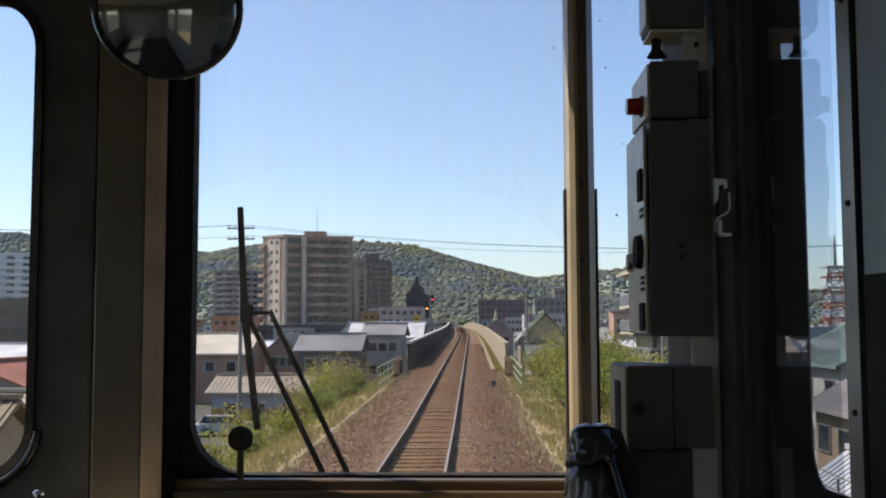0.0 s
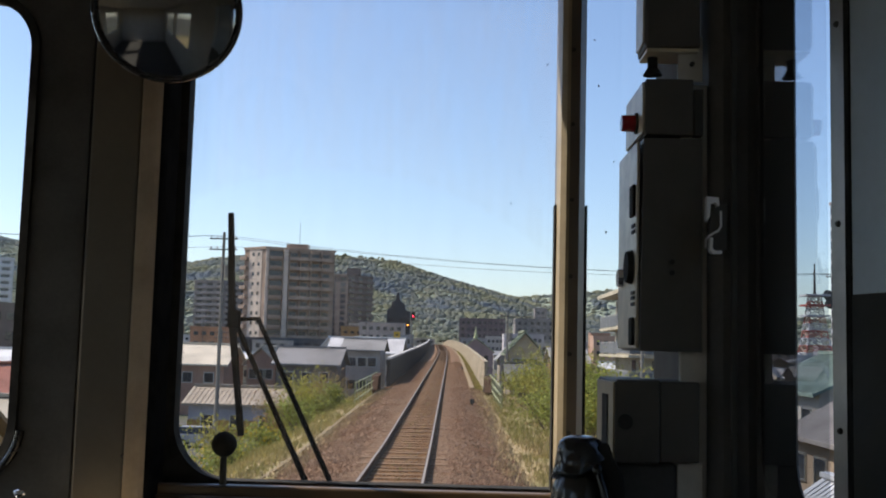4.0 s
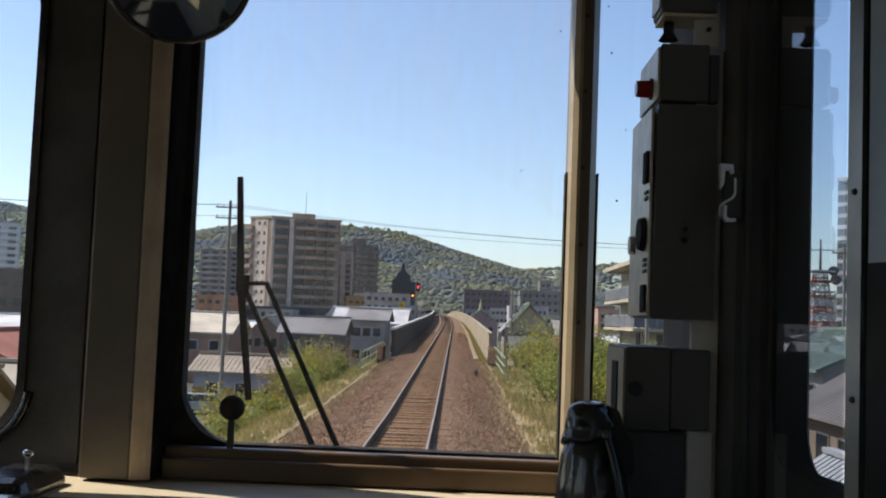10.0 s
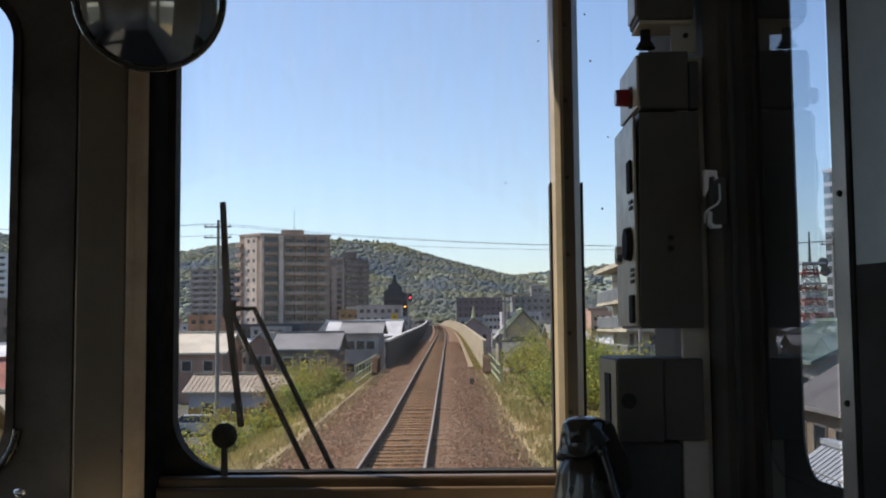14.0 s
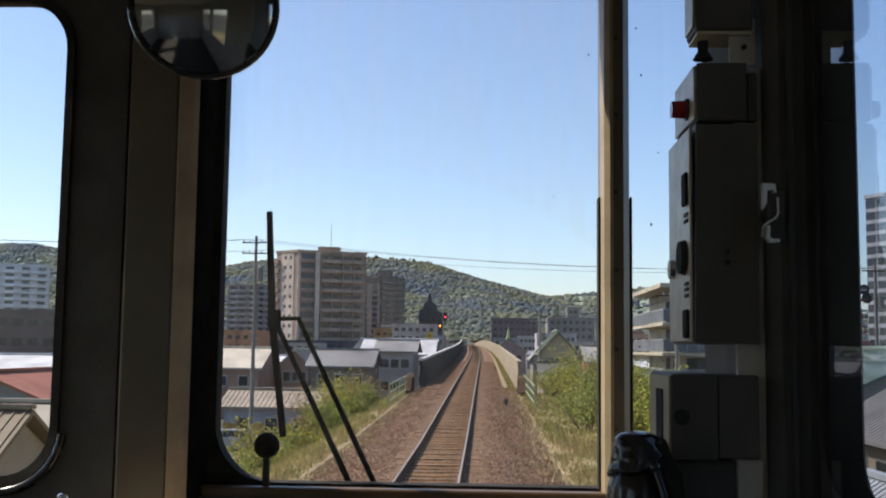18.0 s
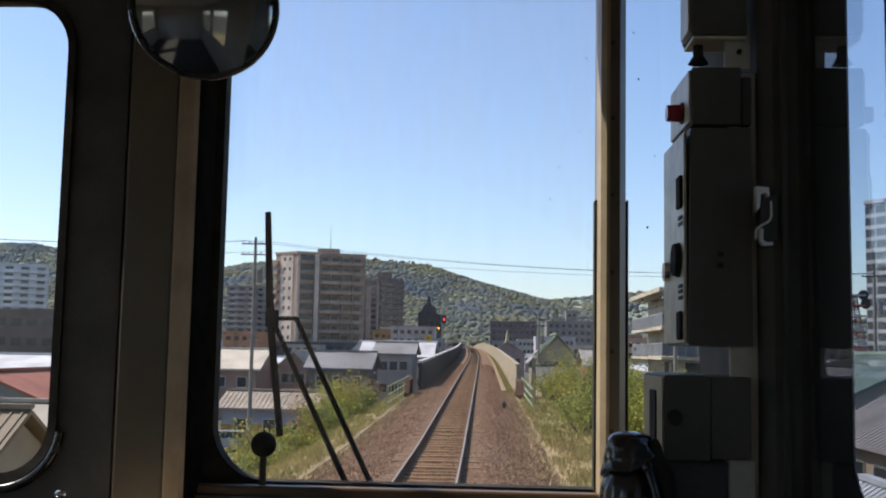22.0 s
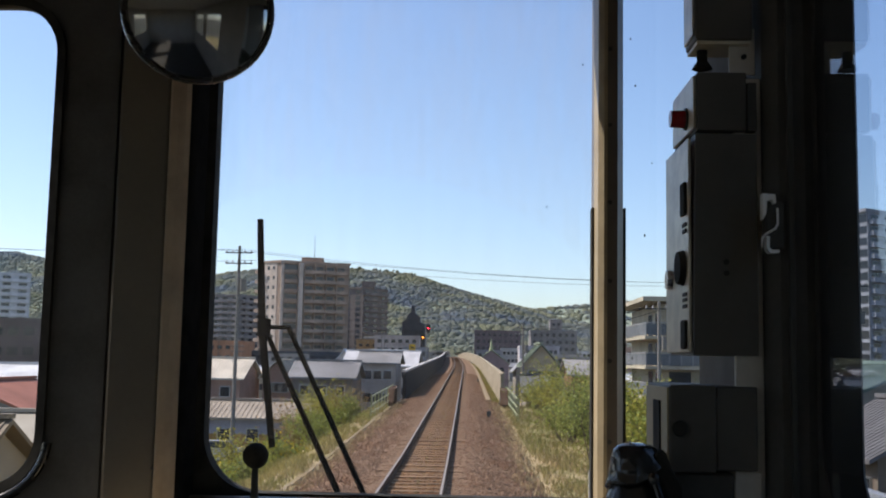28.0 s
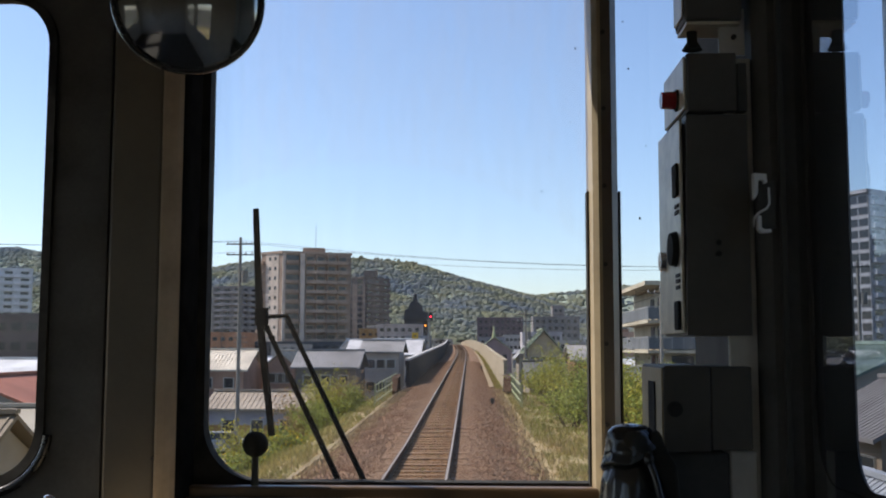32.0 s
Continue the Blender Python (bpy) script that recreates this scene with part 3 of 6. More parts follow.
# pillar between gangway and windscreen
gp = thing("gangway_pillar", "beige painted metal pillar with a rounded edge", "pillar", kind="structure")
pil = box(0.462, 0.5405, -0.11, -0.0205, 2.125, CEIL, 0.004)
# casing colour darkened for shade, edge colour lightened for the window light
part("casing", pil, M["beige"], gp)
part("edge_strip", prism([(0.541, -0.1095), (0.5425, -0.1135), (0.546, -0.1142), (0.556, -0.1125), (0.566, -0.1085), (0.572, -0.1035), (0.572, -0.0245), (0.541, -0.0245)], "z", 2.126, CEIL), M["edge_pale"], gp, "rounded edge in a paler tone for window light")
part("rubber_edge", prism([(0.5722, -0.1030), (0.5765, -0.098), (0.5795, -0.088), (0.580, -0.07), (0.580, -0.0245), (0.5722, -0.0245)], "z", 2.126, CEIL), M["matte_black"], gp, "matte black rubber edge")
part("screw", tube((0.540, -0.1125, 2.221), (0.540, -0.109, 2.221), 0.003, 0.003, 8), M["dark"], gp)

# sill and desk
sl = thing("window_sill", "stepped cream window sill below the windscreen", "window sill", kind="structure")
# the cream steps' own shade is put into their dark ochre colour
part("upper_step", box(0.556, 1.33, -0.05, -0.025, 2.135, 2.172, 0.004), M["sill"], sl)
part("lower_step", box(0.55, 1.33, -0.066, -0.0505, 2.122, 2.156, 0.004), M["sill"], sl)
dk = thing("desk", "cream painted desk top in sunlight below the windscreen", "desk", kind="")
part("top", box(0.40, 1.33, -0.72, -0.024, 2.095, 2.121, 0.006), M["cream"], dk)
part("front_panel", box(0.42, 1.32, -0.70, -0.045, FLOOR, 2.094, 0.004), M["olive"], dk, "grey green front panel")

# right-hand pillar and side window
rp = thing("corner_pillar", "dark painted corner pillar in deep shade", "pillar", kind="structure")
part("casing", prism([(1.3345, -0.562), (1.345, -0.588), (1.372, -0.590), (1.3845, -0.583), (1.3845, -0.55), (1.3535, -0.45), (1.3535, -0.2), (1.342, -0.2), (1.335, -0.5)], "z", FLOOR, CEIL), M["blackwall"], rp)
part("cover_strip", box(1.352, 1.358, -0.597, -0.5905, FLOOR, CEIL, 0.001), M["dark"], rp)
part("mounting_plate", box(1.304, 1.334, -0.5595, -0.552, 2.1, 2.708, 0.001), M["plate_grey"], rp, "dull grey metal mounting plate")
w4 = thing("window_4", "narrow side window with rounded lower corner and metal edge", "window", kind="structure")
w4.matrix_basis = TAPER
lower = [(0.029 + 0.035 * math.cos(radians(-9 * k)), 2.318 + 0.07 * math.sin(radians(-9 * k))) for k in range(11)]
part("gasket", prism([(-0.0625, 2.19), (0.088, 2.19), (0.088, 3.09), (-0.0625, 3.09), (-0.0625, 3.04), (0.064, 3.04)] + lower + [(-0.0625, 2.240)], "x", -0.0035, -0.0012), M["blackwall"], w4, "black rounded inner frame")
inner = [(-0.022 + 0.025 * math.cos(radians(-9 * k)), 2.300 + 0.05 * math.sin(radians(-9 * k))) for k in range(11)]
part("sliding_frame", prism([(-0.0625, 2.20), (0.09, 2.20), (0.09, 3.08), (-0.0625, 3.08), (-0.0625, 3.05), (0.003, 3.05)] + inner + [(-0.0625, 2.248)], "x", 0.0010, 0.0030), M["frame_grey"], w4, "dark grey frame behind the glass")
g = part("pane", box(1.3555, 1.3562, -0.884, -0.705, 2.12, 3.08), M["tinted"], w4, "clear reflecting inner glass pane")
g.matrix_parent_inverse = TAPER.inverted()
g.visible_shadow = False
part("metal_edge", box(-0.003, 0.0025, -0.0863, -0.0637, 1.9, 3.2, 0.001), M["alu"], w4, "dull aluminium edge strip")
for z in (2.33, 2.53, 2.73, 2.93):
    part("bolt", tube((-0.0028, -0.0755, z), (-0.0055, -0.0755, z), 0.0035, 0.0026, 8), M["dark"], w4)
w5 = thing("window_5", "side windows of the carriage behind the cab", "window", kind="structure")
for sx in (-1, 1):
    wx = sx * (1.416 if sx < 0 else NEAR + 0.01)
    g = part("pane", box(wx - 0.002, wx + 0.002, -2.9, -1.9, 2.05, 2.95), M["glass"], w5, "clear glass pane")
    g.visible_shadow = False
    g = part("pane", box(wx - 0.002, wx + 0.002, -4.6, -3.3, 2.05, 2.95), M["glass"], w5, "clear glass pane")
    g.visible_shadow = False
g = part("pane", box(-1.418, -1.414, -0.95, -0.3, 2.05, 2.95), M["glass"], w5, "clear glass pane")
g.visible_shadow = False
dr = thing("door_1", "pale blue grey painted cab side door with glossy surface", "door", kind="structure")
dr.matrix_basis = TAPER
part("seal", box(-0.0045, 0.002, -0.0942, -0.0866, FLOOR, 3.1, 0.001), M["rubber"], dr, "black rubber seal")
part("leaf", box(-0.0025, 0.0025, -0.47, -0.0945, FLOOR, 3.1, 0.001), M["steelpaint"], dr)
part("kick_panel", box(-0.0048, -0.0029, -0.46, -0.0965, FLOOR + 0.05, 2.46, 0.0005), M["dark"], dr, "darker lower panel")


# ---- the cab: things ----
def instrument_box():
    t = thing("instrument_box", "grey green wall box with switches, dial and red lamp", "control box")
    b = bmesh.new()
    add_prism(b, [(1.257, 2.402), (1.326, 2.402), (1.326, 2.643), (1.260, 2.643)], "y", -0.57, -0.44)
    part("body", b, M["olive"], t)
    part("upper_section", box(1.262, 1.316, -0.57, -0.445, 2.647, 2.712, 0.0015), M["olive"], t)
    part("face_plate", box(1.2535, 1.2568, -0.562, -0.43, 2.405, 2.64, 0.001), M["face"], t, "light grey instrument face")
    part("upper_face", box(1.2585, 1.2617, -0.566, -0.449, 2.65, 2.709, 0.001), M["face"], t, "light grey upper face")
    for y, z0, z1 in ((-0.545, 2.555, 2.592), (-0.545, 2.408, 2.44)):
        part("switch", box(1.2495, 1.2534, y - 0.012, y + 0.012, z0, z1, 0.002), M["rubber"], t, "black rocker switch")
    part("dial", tube((1.253, -0.535, 2.498), (1.246, -0.535, 2.498), 0.02, 0.018, 20), M["rubber"], t, "round black dial")
    part("button", tube((1.253, -0.465, 2.49), (1.247, -0.465, 2.49), 0.012, 0.011, 16), M["chrome"], t, "chrome rimmed button")
    for k, z in enumerate((2.545, 2.538, 2.468, 2.462, 2.455)):
        part("label_plate", box(1.2518, 1.2534, -0.555, -0.535, z - 0.002, z + 0.002), M["dark"], t)
    lamp = part("red_lamp", tube((1.262, -0.53, 2.668), (1.240, -0.53, 2.668), 0.0105, 0.0095, 20), M["red"], t, "red lamp lens")
    part("lamp_collar", tube((1.2635, -0.53, 2.668), (1.256, -0.53, 2.668), 0.0125, 0.0125, 20), M["dark"], lamp)
    for z in (2.49, 2.502):
        part("screw", tube((1.292, -0.5705, z), (1.292, -0.573, z), 0.003, 0.003, 8), M["rubber"], t)
    part("hinge", box(1.3165, 1.3265, -0.572, -0.5, 2.646, 2.70, 0.001), M["dark"], t)
    return t


def lower_box():
    t = thing("junction_box", "square grey green junction box with slotted side", "control box")
    part("body", box(1.229, 1.278, -0.58, -0.44, 2.279, 2.370, 0.002), M["olive"], t)
    part("side_body", box(1.2785, 1.322, -0.578, -0.44, 2.281, 2.369, 0.002), M["olive"], t)
    # added plate: its light tan colour stands for window light on the left face
    part("side_plate", box(1.2268, 1.2288, -0.577, -0.445, 2.283, 2.367, 0.0005), M["plate"], t, "tan plate in the tone of the lit left face")
    part("slot", box(1.2250, 1.2267, -0.54, -0.50, 2.295, 2.352, 0.0005), M["rubber"], t, "dark slot")
    part("knob", tube((1.24, -0.5805, 2.324), (1.24, -0.585, 2.324), 0.0085, 0.0075, 16), M["rubber"], t, "black round keyhole knob")
    part("side_column", box(1.3005, 1.330, -0.565, -0.44, 2.121, 2.280, 0.002), M["plate_grey"], t, "grey brown painted column")
    part("base", box(1.232, 1.300, -0.565, -0.44, 2.121, 2.278, 0.003), M["blackwall"], t, "black base")
    return t


def upper_box():
    t = thing("buzzer_box", "grey green upper wall box with a black horn", "control box")
    part("body", box(1.261, 1.324, -0.57, -0.513, 2.749, 3.0, 0.003), M["olive"], t)
    part("bottom_plate", box(1.263, 1.322, -0.568, -0.515, 2.7445, 2.7485, 0.001), M["cream"], t, "cream bottom plate")
    part("side_plate", box(1.2585, 1.2608, -0.565, -0.518, 2.755, 2.99, 0.001), M["face"], t, "light grey side plate")
    h = part("horn", tube((1.2745, -0.54, 2.7445), (1.2745, -0.54, 2.73), 0.006, 0.006, 14), M["rubber"], t, "black horn")
    part("bell", tube((1.2745, -0.54, 2.731), (1.2745, -0.54, 2.7235), 0.007, 0.0115, 16), M["rubber"], h)
    part("bracket", box(1.300, 1.3285, -0.5595, -0.5555, 2.712, 2.765, 0.001), M["plate_grey"], t, "pale metal bracket")
    part("bracket_bolt", tube((1.316, -0.5595, 2.732), (1.316, -0.5635, 2.732), 0.0028, 0.0028, 8), M["rubber"], t)
    return t


def latch():
    t = thing("window_latch", "bent bright metal latch on the dark pillar", "latch")
    part("upper_clip", prism([(1.324, 2.545), (1.3275, 2.551), (1.3285, 2.5655), (1.334, 2.5665), (1.3355, 2.562), (1.338, 2.563), (1.337, 2.572), (1.324, 2.573)], "y", -0.600, -0.589), M["latchmetal"], t)
    rod = bmesh.new()
    pts = [(1.3405, -0.595, 2.558), (1.3408, -0.595, 2.541), (1.338, -0.595, 2.536), (1.3285, -0.595, 2.5305), (1.3245, -0.595, 2.526), (1.3238, -0.595, 2.516)]
    for p, q in zip(pts, pts[1:]):
        add_tube(rod, p, q, 0.0013, 0.0013, 8)
    part("rod", rod, M["latchmetal"], t, "bent metal rod")
    part("lower_clip", prism([(1.328, 2.528), (1.331, 2.527), (1.3305, 2.5155), (1.334, 2.513), (1.3405, 2.5135), (1.341, 2.510), (1.331, 2.5095), (1.3275, 2.514)], "y", -0.600, -0.589), M["latchmetal"], t)
    part("block", box(1.330, 1.350, -0.592, -0.585, 2.515, 2.566, 0.002), M["blackwall"], t)
    return t


def mirror():
    t = thing("round_mirror", "round convex mirror in a black rim", "mirror")
    c, r = Vector((0.645, -0.35, 2.853)), 0.1
    face = bmesh.new()
    rows, n = 10, 48
    rad = 0.22
    grid = []
    for j in range(rows + 1):
        a = r * 0.955 * j / rows
        d = -(math.sqrt(rad * rad - a * a) - math.sqrt(rad * rad - (r * 0.955) ** 2))
        grid.append([face.verts.new((a * math.cos(2 * math.pi * k / n), d, a * math.sin(2 * math.pi * k / n))) for k in range(n if j else 1)])
    for k in range(n):
        face.faces.new((grid[0][0], grid[1][k], grid[1][(k + 1) % n]))
    for j in range(1, rows):
        for k in range(n):
            face.faces.new((grid[j][k], grid[j + 1][k], grid[j + 1][(k + 1) % n], grid[j][(k + 1) % n]))
    bmesh.ops.recalc_face_normals(face, faces=face.faces[:])
    m = part("mirror_glass", face, M["mirror"], t, "convex mirror glass", True)
    rim = bmesh.new()
    k_n, s_n = 48, 8
    loops = []
    for k in range(k_n):
        a = 2 * math.pi * k / k_n
        loops.append([rim.verts.new(((r - 0.003 + 0.0045 * math.cos(2 * math.pi * s / s_n)) * math.cos(a), 0.006 * math.sin(2 * math.pi * s / s_n), (r - 0.003 + 0.0045 * math.cos(2 * math.pi * s / s_n)) * math.sin(a))) for s in range(s_n)])
    for k in range(k_n):
        for s in range(s_n):
            rim.faces.new((loops[k][s], loops[k][(s + 1) % s_n], loops[(k + 1) % k_n][(s + 1) % s_n], loops[(k + 1) % k_n][s]))
    bmesh.ops.recalc_face_normals(rim, faces=rim.faces[:])
    part("rim", rim, M["leather"], t, "black rim", True)
    part("back_shell", tube((0, 0.002, 0), (0, 0.03, 0), 0.097, 0.06, 32), M["blackwall"], t)
    part("bracket", tube((0, 0.03, 0.02), (0, 0.02, CEIL - c.z), 0.008, 0.008, 12), M["blackwall"], t)
    t.matrix_basis = Matrix.Translation(c) @ pose(0, 0, 0, 5, 0, 14)
    return t


def wiper():
    t = thing("windscreen_wiper", "black windscreen wiper with two arms and upright blade", "wiper")
    Y = 0.045
    part("blade", prism([(0.653, 2.622), (0.661, 2.623), (0.672, 2.44), (0.695, 2.243), (0.686, 2.242), (0.661, 2.44)], "y", Y - 0.006, Y + 0.006), M["matte_black"], t)
    part("blade_clip", box(0.660, 0.680, Y - 0.009, Y + 0.009, 2.425, 2.455, 0.002), M["matte_black"], t)
    part("link", tube((0.668, Y, 2.440), (0.711, Y, 2.441), 0.0035, 0.0035, 8), M["matte_black"], t)
    arm = part("arm", tube((0.672, Y + 0.002, 2.435), (0.822, Y + 0.002, 2.13), 0.0042, 0.0055, 8), M["matte_black"], t, "flat black drive arm")
    part("arm_hub", tube((0.822, Y + 0.015, 2.13), (0.822, Y - 0.01, 2.13), 0.014, 0.012, 16), M["matte_black"], arm)
    arm = part("arm", tube((0.710, Y + 0.002, 2.443), (0.864, Y + 0.002, 2.13), 0.0042, 0.005, 8), M["matte_black"], t, "flat black guide arm")
    part("arm_hub", tube((0.864, Y + 0.015, 2.13), (0.864, Y - 0.01, 2.13), 0.012, 0.01, 16), M["matte_black"], arm)
    part("nozzle_tube", box(0.80, 0.89, 0.031, Y + 0.01, 2.10, 2.13, 0.003), M["matte_black"], t)
    return t


def cover():
    t = thing("vinyl_cover", "glossy black vinyl cover pulled over a brake handle", "cover")

    def shell(name, zt, zb, fs, ws, crease, lift, label):
        """A crumpled bag between two heights; fs and ws give its half width on the way down."""
        bm = bmesh.new()
        n, rows = 72, 44
        loops = []
        for j in range(rows + 1):
            f = j / rows
            w = float(np.interp(f, fs, ws))
            lp = []
            for k in range(n):
                a = 2 * math.pi * k / n
                c, q = math.cos(a), math.sin(a)
                fold = 0.13 * noise.noise(Vector((c * 0.9 + lift, q * 0.9, f * 1.2 + 2.0)))
                fold += crease * (0.5 - abs(noise.noise(Vector((c * 2.4, q * 2.4 + lift, f * 3.1))))) * min(1, f * 4)
                fold += 0.02 * abs(math.sin(2.5 * a + 3.0 * f + lift)) * f
                hem = lift * 0.010 * c * f - 0.004 * math.sin(3 * a) * f
                lp.append(bm.verts.new((1.184 + 0.010 * (2.312 - (zt + (zb - zt) * f)) / 0.19 + w * (0.93 + fold) * c, -0.628 + w * (0.88 + fold) * q, zt + (zb - zt) * f + hem)))
            loops.append(lp)
        for j in range(rows):
            for k in range(n):
                bm.faces.new((loops[j][k], loops[j][(k + 1) % n], loops[j + 1][(k + 1) % n], loops[j + 1][k]))
        bm.faces.new(loops[0])
        bm.faces.new(loops[-1][::-1])
        bmesh.ops.recalc_face_normals(bm, faces=bm.faces[:])
        return part(name, bm, M["leather"], t, label, True)
    shell("hood", 2.312, 2.277, [0, 0.06, 0.16, 0.35, 0.7, 0.94, 1.0], [0.009, 0.018, 0.0225, 0.0245, 0.027, 0.0305, 0.028], 0.05, 1.0, "")
    shell("skirt", 2.281, 2.122, [0, 0.05, 0.13, 0.35, 1.0], [0.012, 0.025, 0.032, 0.038, 0.047], 0.05, 2.3, "glossy bulging lower skirt")
    fold = bmesh.new()
    spine = [(1.201, -0.652, 2.276), (1.205, -0.657, 2.262), (1.209, -0.661, 2.243), (1.214, -0.664, 2.220), (1.219, -0.666, 2.190), (1.223, -0.667, 2.155), (1.226, -0.667, 2.125)]
    for a, b in zip(spine, spine[1:]):
        add_tube(fold, a, b, 0.0042, 0.0042, 10, False)
    part("fold", fold, M["leather"], t, "raised shiny fold", True)
    knot = blob((1.200, -0.651, 2.279), 0.0065, (1, 1, 1.2), sub=2, amp=0.25, freq=2.0, seed=4)
    part("knot", knot, M["leather"], t, "small gathered knot", True)
    flap = prism([(1.203, 2.302), (1.209, 2.308), (1.214, 2.304), (1.219, 2.288), (1.229, 2.272), (1.232, 2.240), (1.220, 2.236), (1.211, 2.266), (1.204, 2.280)], "y", -0.645, -0.615)
    bmesh.ops.bevel(flap, geom=flap.edges[:], offset=0.003, segments=2, affect="EDGES", profile=0.5)
    part("flap", flap, M["rubber"], t, "short black folded flap")
    return t


def stalk():
    t = thing("ball_lever", "black ball knob on a thin dark stalk", "lever")
    part("knob", blob((0.681, -0.038, 2.236), 0.0205, sub=3), M["rubber"], t, "black ball knob", True)
    part("stem", tube((0.681, -0.038, 2.1725), (0.681, -0.038, 2.22), 0.0062, 0.005, 10), M["dark"], t)
    return t


def left_lever():
    t = thing("chrome_lever", "small chrome knob on a black lever base", "lever")
    part("base", box(0.36, 0.458, -0.30, -0.13, 2.0, 2.15, 0.02), M["leather"], t, "glossy black base")
    part("stem", tube((0.42, -0.2, 2.15), (0.42, -0.2, 2.168), 0.005, 0.004, 10), M["chrome"], t)
    part("knob", blob((0.42, -0.2, 2.173), 0.0075, (1.2, 1, 0.8), sub=2), M["chrome"], t, "chrome knob", True)
    part("mount", box(0.37, 0.395, -0.29, -0.031, 1.9, 1.999, 0.003), M["blackwall"], t)
    h = thing("console_hood", "low black rounded hood standing on the desk", "console")
    part("shell", box(0.41, 0.632, -0.545, -0.48, 2.1215, 2.166, 0.018), M["leather"], h)
    part("foot_strip", box(0.42, 0.62, -0.55, -0.5455, 2.1215, 2.135, 0.001), M["rubber"], h)
    return t


instrument_box(), lower_box(), upper_box(), latch(), mirror(), wiper(), cover(), stalk(), left_lever()


# ---- the line ----
def xc(y):
    """Where the middle of the track lies, y metres ahead."""
    if y <= 0:
        return 0.0
    return -0.006 * y - 0.0001 * min(max(0.0, y - 110), 90) ** 2 - 0.018 * max(0.0, y - 200)


def zc(y):
    """How far the rails have climbed, y metres ahead."""
    return 0.014 * max(0.0, min(y, 220) - 25) + 0.014 * min(max(0.0, y - 220), 140) - 0.00005 * min(max(0.0, y - 220), 140) ** 2


GROUND = -5.2
BANK = 58.0        # where the bank ends and the viaduct begins
tagged(mesh_object("ground", [(-4000, -400, GROUND), (4000, -400, GROUND), (4000, 4500, GROUND), (-4000, 4500, GROUND)], [(0, 1, 2, 3)], M["ground"]), "town ground of streets and yards below the line", "ground", kind="structure")


def strip(name, profile, y0, y1, step, mat, close=False, wave=0.0):
    """A strip that follows the track: profile of (offset, height) from left to right."""
    ys = np.arange(y0, y1 + step * 0.5, step)
    verts, faces, n = [], [], len(profile)
    for y in ys:
        for o, z in profile:
            dz = wave * noise.noise(Vector((o * 0.7, y * 0.5, 1.7))) if wave else 0.0
            verts.append((xc(y) + o, float(y), z + zc(y) + dz))
    for i in range(len(ys) - 1):
        for j in range(n if close else n - 1):
            k = (j + 1) % n
            faces.append((i * n + j, i * n + k, (i + 1) * n + k, (i + 1) * n + j))
    if close:
        faces.append(tuple(range(n))[::-1])
        faces.append(tuple((len(ys) - 1) * n + j for j in range(n)))
    return mesh_object(name, verts, faces, mat)


bank = [(-14.0, GROUND - 0.4), (-10.5, -4.9), (-8.6, -3.6), (-6.6, -2.2), (-4.9, -1.15), (-3.7, -0.62), (-3.0, -0.52), (-2.6, -0.5), (2.4, -0.5), (3.2, -0.56), (5.0, -0.66), (7.2, -0.75), (8.6, -1.3), (10.2, -2.6), (12.5, -4.6), (15.0, GROUND - 0.4)]
tagged(strip("embankment", bank, -14, BANK, 1.0, M["verge"], wave=0.16), "grassy railway bank with dry straw patches", "embankment", kind="structure")
tagged(strip("viaduct_deck", [(-3.0, -0.5), (3.35, -0.5), (3.35, -1.4), (2.2, -2.4), (-1.9, -2.4), (-3.0, -1.4)], BANK, 560, 4, M["concrete_shaded"], True), "grey concrete viaduct deck that carries the track", "viaduct", kind="structure")
tagged(strip("ballast", [(-2.75, -0.47), (-2.2, -0.36), (-1.55, -0.2), (-0.75, -0.17), (-0.56, -0.205), (0.0, -0.222), (0.56, -0.205), (0.75, -0.17), (1.5, -0.19), (2.1, -0.33), (2.75, -0.47)], -12, 560, 1.0, M["ballast"]), "brown ballast bed stained by rust under the track", "ballast", kind="structure")
tagged(strip("rust_strip", [(-0.53, -0.192), (0.0, -0.203), (0.53, -0.192)], -12, 560, 1.0, M["rust_bed"]), "rust stained ballast between the rails", "ballast", kind="structure")
GAUGE = 0.585
RAIL = [(-0.06, -0.155), (0.06, -0.155), (0.06, -0.14), (0.012, -0.125), (0.012, -0.045), (0.033, -0.034), (0.033, -0.004), (-0.033, -0.004), (-0.033, -0.034), (-0.012, -0.045), (-0.012, -0.125), (-0.06, -0.14)]
for s in (-1, 1):
    r = tagged(strip("rail", [(o + s * GAUGE, z) for o, z in RAIL], -12, 560, 1.0, M["rail"], True), "rusty steel rail with a polished running face", "rail", "running rails")
    h = strip("rail_head", [(o + s * GAUGE, z) for o, z in ((-0.022, -0.0035), (0.022, -0.0035), (0.016, 0.002), (-0.016, 0.002))], -12, 560, 1.0, M["railtop"], True)
    h.parent = r


